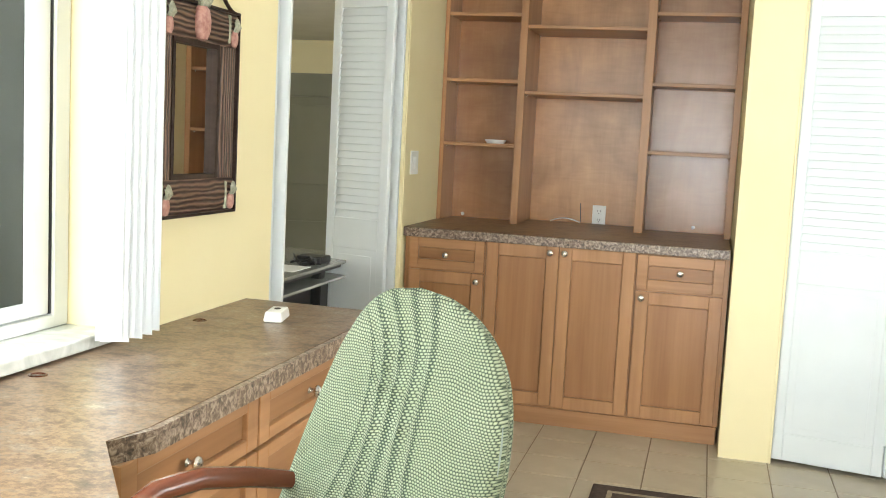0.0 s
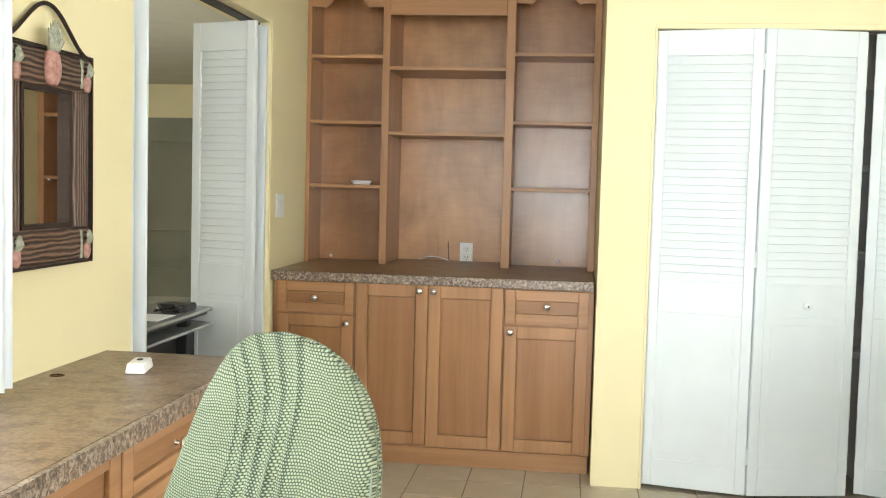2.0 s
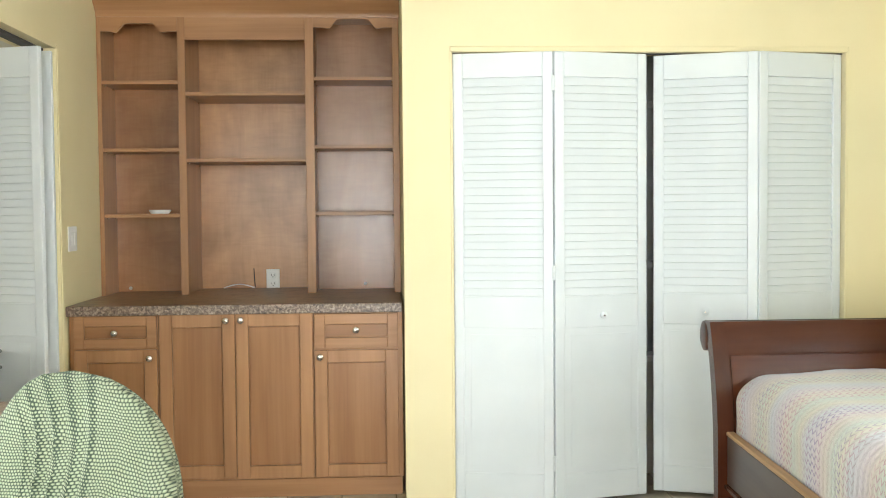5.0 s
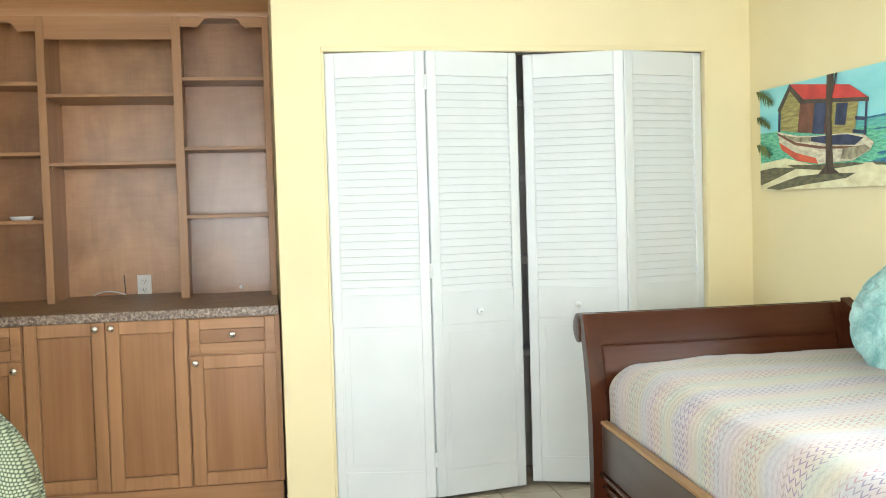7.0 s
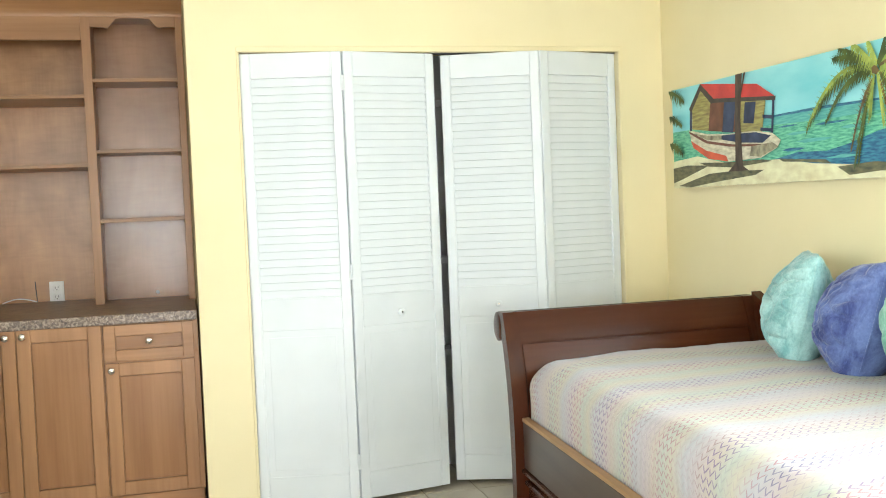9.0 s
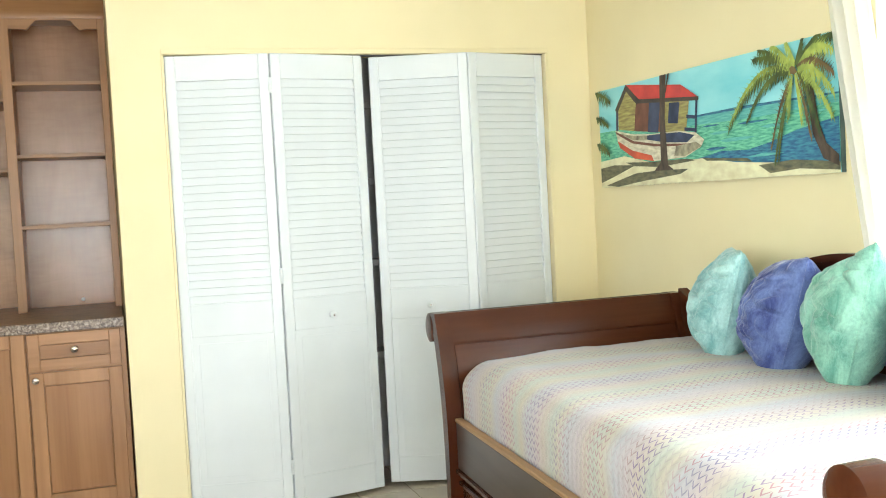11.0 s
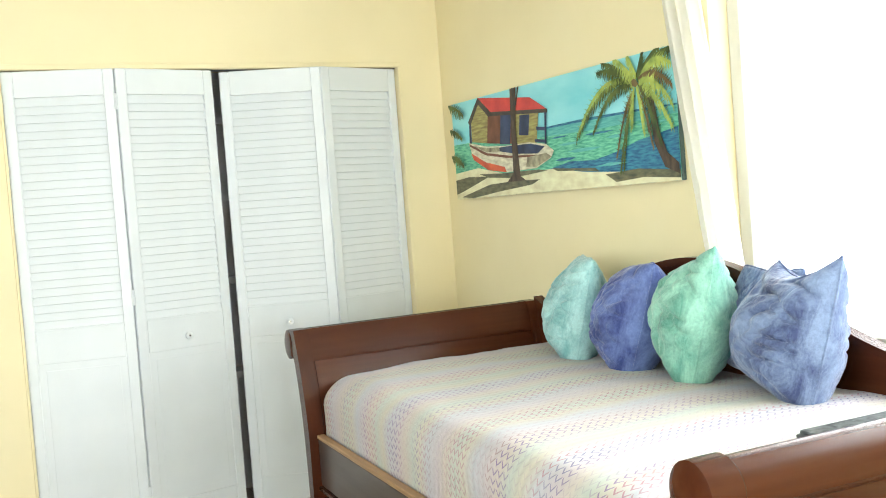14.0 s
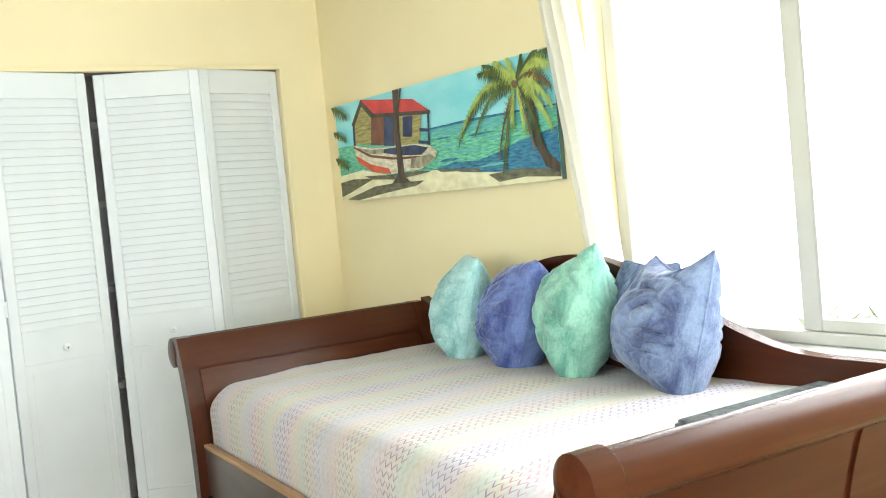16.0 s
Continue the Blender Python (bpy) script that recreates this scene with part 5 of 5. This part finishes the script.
printed("print_trunk", [(0.345, 1.0), (0.376, 1.0), (0.362, 0.6), (0.370, 0.17), (0.395, 0.125), (0.30, 0.125), (0.335, 0.2), (0.338, 0.6)], TRUNK)
printed("print_stem", [(0.384, 1.0), (0.392, 1.0), (0.372, 0.83), (0.368, 0.83)], TRUNK)
printed("print_trunk", [(0.905, 0.74), (0.925, 0.74), (0.945, 0.38), (0.965, 0.22), (1.0, 0.13), (1.0, 0.05), (0.955, 0.11), (0.925, 0.30)], TRUNK)
FROND = ink("printed_frond", (0.02, 0.042, 0.014), (0.09, 0.13, 0.025), 14.0)
FROND_LIT = ink("printed_lit_frond", (0.40, 0.48, 0.10), (0.07, 0.14, 0.03), 16.0)
FROND_DRY = ink("printed_dry_frond", (0.16, 0.10, 0.035), (0.04, 0.035, 0.015), 18.0)


def frond(u0, v0, u1, v1, sag, leaf, material, seed):
    """A bent palm leaf: a thin rib with hanging leaflets, in one flat mesh."""
    rng = random.Random(seed)
    LAYER[0] += 2
    x = PX - 0.0002 * LAYER[0] - 0.0003
    bm = bmesh.new()

    def at(u, v, d=0.0):
        return bm.verts.new((x - d, PY0 - PW * min(1, max(0.0, u)), PZ0 + PH * min(1, max(0.0, v))))
    count = 40
    ps = []
    for k in range(count + 1):
        s = k / count
        ps.append((u0 + (u1 - u0) * s, v0 + (v1 - v0) * s + sag * 4 * s * (1 - s)))
    for k in range(count):
        (a, c), (d, e) = ps[k], ps[k + 1]
        w = 0.012 * (1 - k / count) + 0.004
        bm.faces.new((at(a, c - w), at(d, e - w), at(d, e + w), at(a, c + w)))
        if k > 1:
            ln = 0.85 * leaf * (0.45 + 0.55 * math.sin(math.pi * min(1, k / count * 0.9 + 0.1))) * rng.uniform(0.7, 1.15)
            out = 0.25 * ln * (1 if u1 > u0 else -1) * rng.uniform(0.3, 1.2)
            if 0 < a < 0.995:
                dd = 0.0001 + 0.000006 * k
                bm.faces.new((at(a, c, dd), at(a + 0.0055, c, dd), at(a + out * 0.5, c - ln, dd)))
                if k % 2:
                    bm.faces.new((at(a, c, dd + 0.00003), at(a + 0.005, c, dd + 0.00003), at(a + out * 0.8, c + 0.35 * ln, dd + 0.00003)))
    part("print_frond", bm, material, pic)


frond(0.865, 0.72, 0.800, 0.09, 0.07, 0.12, FROND, 31)
frond(0.868, 0.70, 0.812, 0.10, 0.10, 0.10, FROND, 32)
frond(0.868, 0.72, 0.790, 0.22, 0.09, 0.12, FROND_DRY, 33)
frond(0.860, 0.78, 0.635, 0.40, 0.16, 0.15, FROND, 1)
frond(0.860, 0.79, 0.640, 0.44, 0.18, 0.11, FROND_LIT, 2)
frond(0.865, 0.76, 0.705, 0.44, 0.13, 0.12, FROND, 22)
frond(0.870, 0.80, 0.735, 0.93, 0.05, 0.13, FROND, 21)
frond(0.872, 0.80, 0.755, 1.00, 0.03, 0.14, FROND, 3)
frond(0.875, 0.80, 0.800, 1.02, 0.02, 0.13, FROND_LIT, 34)
frond(0.880, 0.82, 0.850, 1.02, 0.01, 0.12, FROND_LIT, 4)
frond(0.880, 0.82, 0.905, 1.02, 0.00, 0.13, FROND, 24)
frond(0.885, 0.82, 0.960, 1.02, 0.02, 0.14, FROND, 5)
frond(0.888, 0.84, 0.998, 0.99, 0.03, 0.16, FROND, 35)
frond(0.890, 0.80, 0.998, 0.86, 0.10, 0.16, FROND_LIT, 6)
frond(0.890, 0.80, 0.998, 0.70, 0.08, 0.15, FROND_DRY, 7)
frond(0.890, 0.78, 0.998, 0.54, 0.10, 0.16, FROND_LIT, 23)
frond(0.890, 0.76, 0.990, 0.40, 0.08, 0.17, FROND_LIT, 8)
frond(0.888, 0.76, 0.950, 0.30, 0.05, 0.18, FROND, 9)
frond(0.880, 0.76, 0.925, 0.26, 0.04, 0.16, FROND_DRY, 36)
frond(0.872, 0.76, 0.858, 0.44, 0.02, 0.17, FROND_LIT, 10)
frond(0.880, 0.77, 0.895, 0.40, 0.00, 0.17, FROND_LIT, 11)
printed("print_husk", [(0.866, 0.80), (0.874, 0.815), (0.884, 0.80), (0.890, 0.765), (0.880, 0.745), (0.868, 0.76)], FROND_DRY)
frond(-0.01, 0.98, 0.085, 0.86, 0.03, 0.16, FROND, 12)
frond(-0.01, 0.72, 0.07, 0.62, 0.03, 0.10, FROND, 13)
frond(-0.01, 0.44, 0.07, 0.34, 0.04, 0.12, FROND, 14)

# ---- east window, curtain, outdoors ----
w2 = thing("window_2", (XR + 0.1, 0.8, 0.83), "large pale-framed sliding window behind the daybed", "window", kind="structure")
xe = XR + 0.10
bm = bmesh.new()
bx(bm, xe - 0.02, 2.545, 0.832, xe + 0.04, 2.599, 2.279, 0.003)
bx(bm, xe - 0.02, 0.701, 0.832, xe + 0.04, 2.545, 0.868, 0.003)
bx(bm, xe - 0.02, 0.701, 2.225, xe + 0.04, 2.545, 2.279, 0.003)
part("window_frame", bm, ALU, w2)
bm = bmesh.new()
bx(bm, xe - 0.012, 1.812, 0.870, xe + 0.02, 1.876, 2.222, 0.003)
bx(bm, xe - 0.012, 0.70, 0.870, xe + 0.02, 0.76, 2.222, 0.003)
bx(bm, xe - 0.012, 0.76, 0.870, xe + 0.019, 1.812, 0.905, 0.003)
bx(bm, xe - 0.012, 0.76, 2.18, xe + 0.019, 1.812, 2.222, 0.003)
sash = part("sash", bm, ALU, w2)
part("gasket", box(xe - 0.014, 1.806, 0.905, xe + 0.010, 1.8115, 2.18), ALU, sash)
p = part("pane", box(xe, 0.755, 0.90, xe + 0.004, 1.817, 2.19), GLASS, sash)
p.visible_shadow = False
p = part("pane", box(xe + 0.024, 1.83, 0.866, xe + 0.028, 2.548, 2.228), GLASS, w2)
p.visible_shadow = False
part("window_sill", box(XR - 0.02, 0.71, 0.801, xe + 0.045, 2.598, 0.831, 0.005, 2), MARBLE, w2, "pale marble sill")

cu = thing("curtain", (XR - 0.05, 2.68, 0.95), "white sheer curtain drawn aside at the window", "curtain")


def drape(u, v):
    z = 0.60 + 1.80 * v
    lo, hi = 2.40 + 0.255 * v, 2.53 + 0.315 * v
    y = lo + (hi - lo) * u
    return Vector((XR - 0.045 + 0.020 * math.sin(u * 2 * math.pi * 3.5 + 0.6 * math.sin(v * 4)), y, z)), (y, z)


bm = bmesh.new()
sheet(bm, drape, 60, 24)
part("cloth", bm, SHEER, cu, smooth=80)
part("rod", tube(bmesh.new(), [(XR - 0.045, 0.6, 2.41), (XR - 0.045, 2.9, 2.41)], 0.010, 10), TRIM, cu, "thin white rod", 60)

GLOW, n, l, b = nodes_of("bright_hazy_sky")
em = n.new("ShaderNodeEmission")
em.inputs[0].default_value, em.inputs[1].default_value = (0.97, 0.99, 1.0, 1), 8.0
l.new(em.outputs[0], n["Material Output"].inputs[0])
solid("backdrop_east", box(8.4, -6.0, -0.3, 8.5, 16.0, 6.0), GLOW, kind="structure")
solid("ground", box(-60, -60, -0.5, 60, 60, -0.30), SOIL, kind="structure")


def shrub(x, y, z, r, h, seed):
    rng = random.Random(seed)
    s = thing("shrub", (x, y, -0.3), "leafy green shrub outside the window", "shrub", "shrubs outdoors")
    bm = bmesh.new()
    for k in range(6):
        a = rng.uniform(0, 6.28)
        tube(bm, [(x, y, -0.3), (x + 0.3 * r * math.cos(a), y + 0.3 * r * math.sin(a), z - 0.2 * h), (x + 0.7 * r * math.cos(a), y + 0.7 * r * math.sin(a), z + 0.2 * h)], [0.03, 0.02, 0.006], 6)
    part("stems", bm, TRUNK, s)
    bm = bmesh.new()
    for k in range(520):
        d = Vector((rng.gauss(0, 1), rng.gauss(0, 1), rng.gauss(0, 1))).normalized() * rng.uniform(0.35, 1.05)
        c0 = Vector((x + d.x * r, y + d.y * r, z + d.z * h))
        a, t = rng.uniform(0, 6.28), rng.uniform(-0.8, 0.9)
        w = Vector((math.cos(a) * math.cos(t), math.sin(a) * math.cos(t), math.sin(t)))
        q = w.orthogonal().normalized()
        ln, wd = rng.uniform(0.14, 0.30), rng.uniform(0.02, 0.045)
        pts = [c0, c0 + w * ln * 0.5 + q * wd, c0 + w * ln, c0 + w * ln * 0.5 - q * wd]
        bm.faces.new([bm.verts.new(v) for v in pts])
    part("leaves", bm, LEAF, s)


shrub(6.6, 4.75, -0.15, 0.5, 0.30, 3)
shrub(7.6, 4.4, -0.2, 0.6, 0.3, 5)

# ---- next room: table, papers, a chair, a door leaning on its side ----
GLASSTOP = surface("pale_glass_top", (0.30, 0.31, 0.29), (0.40, 0.41, 0.39), 5, 0.12)
tb = thing("glass_table", (-2.25, 4.3, 0), "dark table with a pale glass top in the next room", "table")
part("tabletop", box(-2.60, 3.66, 0.725, -1.70, 4.90, 0.74, 0.003), GLASSTOP, tb)
part("apron", box(-2.57, 3.69, 0.705, -1.73, 4.87, 0.7245), BLACK, tb)
part("glass_shelf", box(-2.58, 3.68, 0.655, -1.70, 4.86, 0.668, 0.003), GLASSTOP, tb)
# black block added to stand in for the darkness under the table
part("drawer_body", box(-2.57, 3.69, 0.05, -1.80, 4.87, 0.654), BLACK, tb)
for x in (-2.55, -1.80):
    for y in (3.72, 4.37):
        part("leg", box(x, y, 0, x + 0.05, y + 0.05, 0.7045, 0.004), BLACK, tb)
pa = thing("paper_sheet", (-1.82, 4.12, 0.741), "white sheet of paper lying on the table", "paper", "papers on the table")
part("sheet", box(-1.90, 4.02, 0.7405, -1.74, 4.22, 0.743), PAPER, pa)
pa = thing("paper_sheet", (-1.75, 3.8, 0.741), "white sheet of paper at the table's edge", "paper", "papers on the table")
part("sheet", box(-1.80, 3.68, 0.7405, -1.703, 3.78, 0.743), PAPER, pa)
kb = thing("black_box", (-1.78, 4.37, 0.741), "heap of black cables and a flat black box", "electronics")
part("case", box(-1.86, 4.32, 0.7405, -1.73, 4.44, 0.775, 0.006), BLACK, kb)
for k in range(3):
    pts = [(-1.86 + 0.012 * j, 4.27 + 0.03 * math.sin(j * 0.9 + k), 0.748 + 0.012 * k + 0.01 * math.sin(j * 0.7 + k)) for j in range(12)]
    part("lead", tube(bmesh.new(), pts, 0.006, 6), BLACK, kb, smooth=60)
cc = thing("wooden_chair", (-1.98, 3.9, 0), "dark chair with a curved brown wooden arm", "chair")
pts = [(-1.72 - 0.02 * k, 3.82 + 0.018 * k, 0.44 + 0.20 * math.sin(k / 9 * 1.5)) for k in range(10)]
part("armrest", tube(bmesh.new(), pts, 0.018, 8), ARMWOOD, cc, smooth=60)
part("seat", box(-2.15, 3.74, 0.40, -1.83, 4.10, 0.45, 0.02, 2), BLACK, cc)
for x, y in ((-2.13, 3.77), (-1.88, 3.77), (-2.13, 4.05), (-1.88, 4.05)):
    part("leg", box(x, y, 0, x + 0.03, y + 0.03, 0.40), BLACK, cc)
ld = thing("leaning_door", (-2.4, 5.75, 0), "grey panelled door that leans in the next room", "door")
ORIGIN[ld] = Vector((0, 0, 0))
ld.matrix_basis = pose(-2.66, 5.65, 0.0, -4, -1, 10)
bm = bx(bx(bx(bx(box(0, 0, 0, 0.11, 0.035, 1.69, 0.003), 0.52, 0, 0, 0.63, 0.035, 1.69, 0.003), 0.11, 0.001, 0, 0.52, 0.034, 0.2), 0.11, 0.001, 1.55, 0.52, 0.034, 1.69), 0.11, 0.001, 0.85, 0.52, 0.034, 0.97)
part("frame", bm, GREYDOOR, ld)
for z0_, z1_ in ((0.2, 0.85), (0.97, 1.55)):
    part("panel", bx(box(0.11, 0.012, z0_, 0.52, 0.024, z1_), 0.16, 0.005, z0_ + 0.05, 0.47, 0.012, z1_ - 0.05, 0.004), GREYDOOR, ld)

# ---- rug and tiled floor ----
rg = thing("rug", (0.25, 3.4, 0), "dark brown rug with a pale line border", "rug")
RUG = surface("brown_rug_pile", (0.045, 0.028, 0.022), (0.085, 0.055, 0.042), 60, 0.95, bump=0.6, bscale=220)
part("carpet", box(-0.408, 2.75, 0.003, 0.72, 3.972, 0.011, 0.003), RUG, rg)
RUGLINE = surface("pale_rug_yarn", (0.26, 0.21, 0.14), (0.36, 0.30, 0.21), 60, 0.95, bump=0.6, bscale=220)
bm = bmesh.new()
bx(bm, -0.345, 3.885, 0.0105, 0.657, 3.905, 0.0125)
bx(bm, -0.345, 2.817, 0.0105, 0.657, 2.837, 0.0125)
bx(bm, -0.345, 2.837, 0.0105, -0.325, 3.885, 0.0125)
bx(bm, 0.637, 2.837, 0.0105, 0.657, 3.885, 0.0125)
part("border", bm, RUGLINE, rg)

fl = solid("floor", box(-6.8, YS - 0.2, -0.12, XR + 0.3, 12.6, -0.004), GROUT, kind="structure")
PITCH, GX, GY = 0.2545, 0.029, 4.285
bm = box(0.003, 0.003, -0.006, PITCH - 0.003, PITCH - 0.003, 0.0, 0.0015)
tile_me = mesh_of("tile", bm, TILE)
rest = bmesh.new()
for i in range(-20, 10):
    for j in range(-40, 16):
        x, y = GX + PITCH * i, GY + PITCH * j
        if 3.4 < y < 4.95 and -1.45 < x < 1.6:
            t = new("tile", tile_me)
            t.parent = fl
            t.location = (x, y, 0.0)
        elif y + PITCH < 8.0:
            vs = [rest.verts.new((x + a, y + c, -0.0005)) for a, c in ((0.003, 0.003), (PITCH - 0.003, 0.003), (PITCH - 0.003, PITCH - 0.003), (0.003, PITCH - 0.003))]
            rest.faces.new(vs)
r = bmesh.ops.extrude_face_region(rest, geom=rest.faces[:])
bmesh.ops.translate(rest, verts=[g for g in r["geom"] if isinstance(g, bmesh.types.BMVert)], vec=(0, 0, -0.005))
tagged(part("tile_field", rest, TILE, fl), kind="stuff")
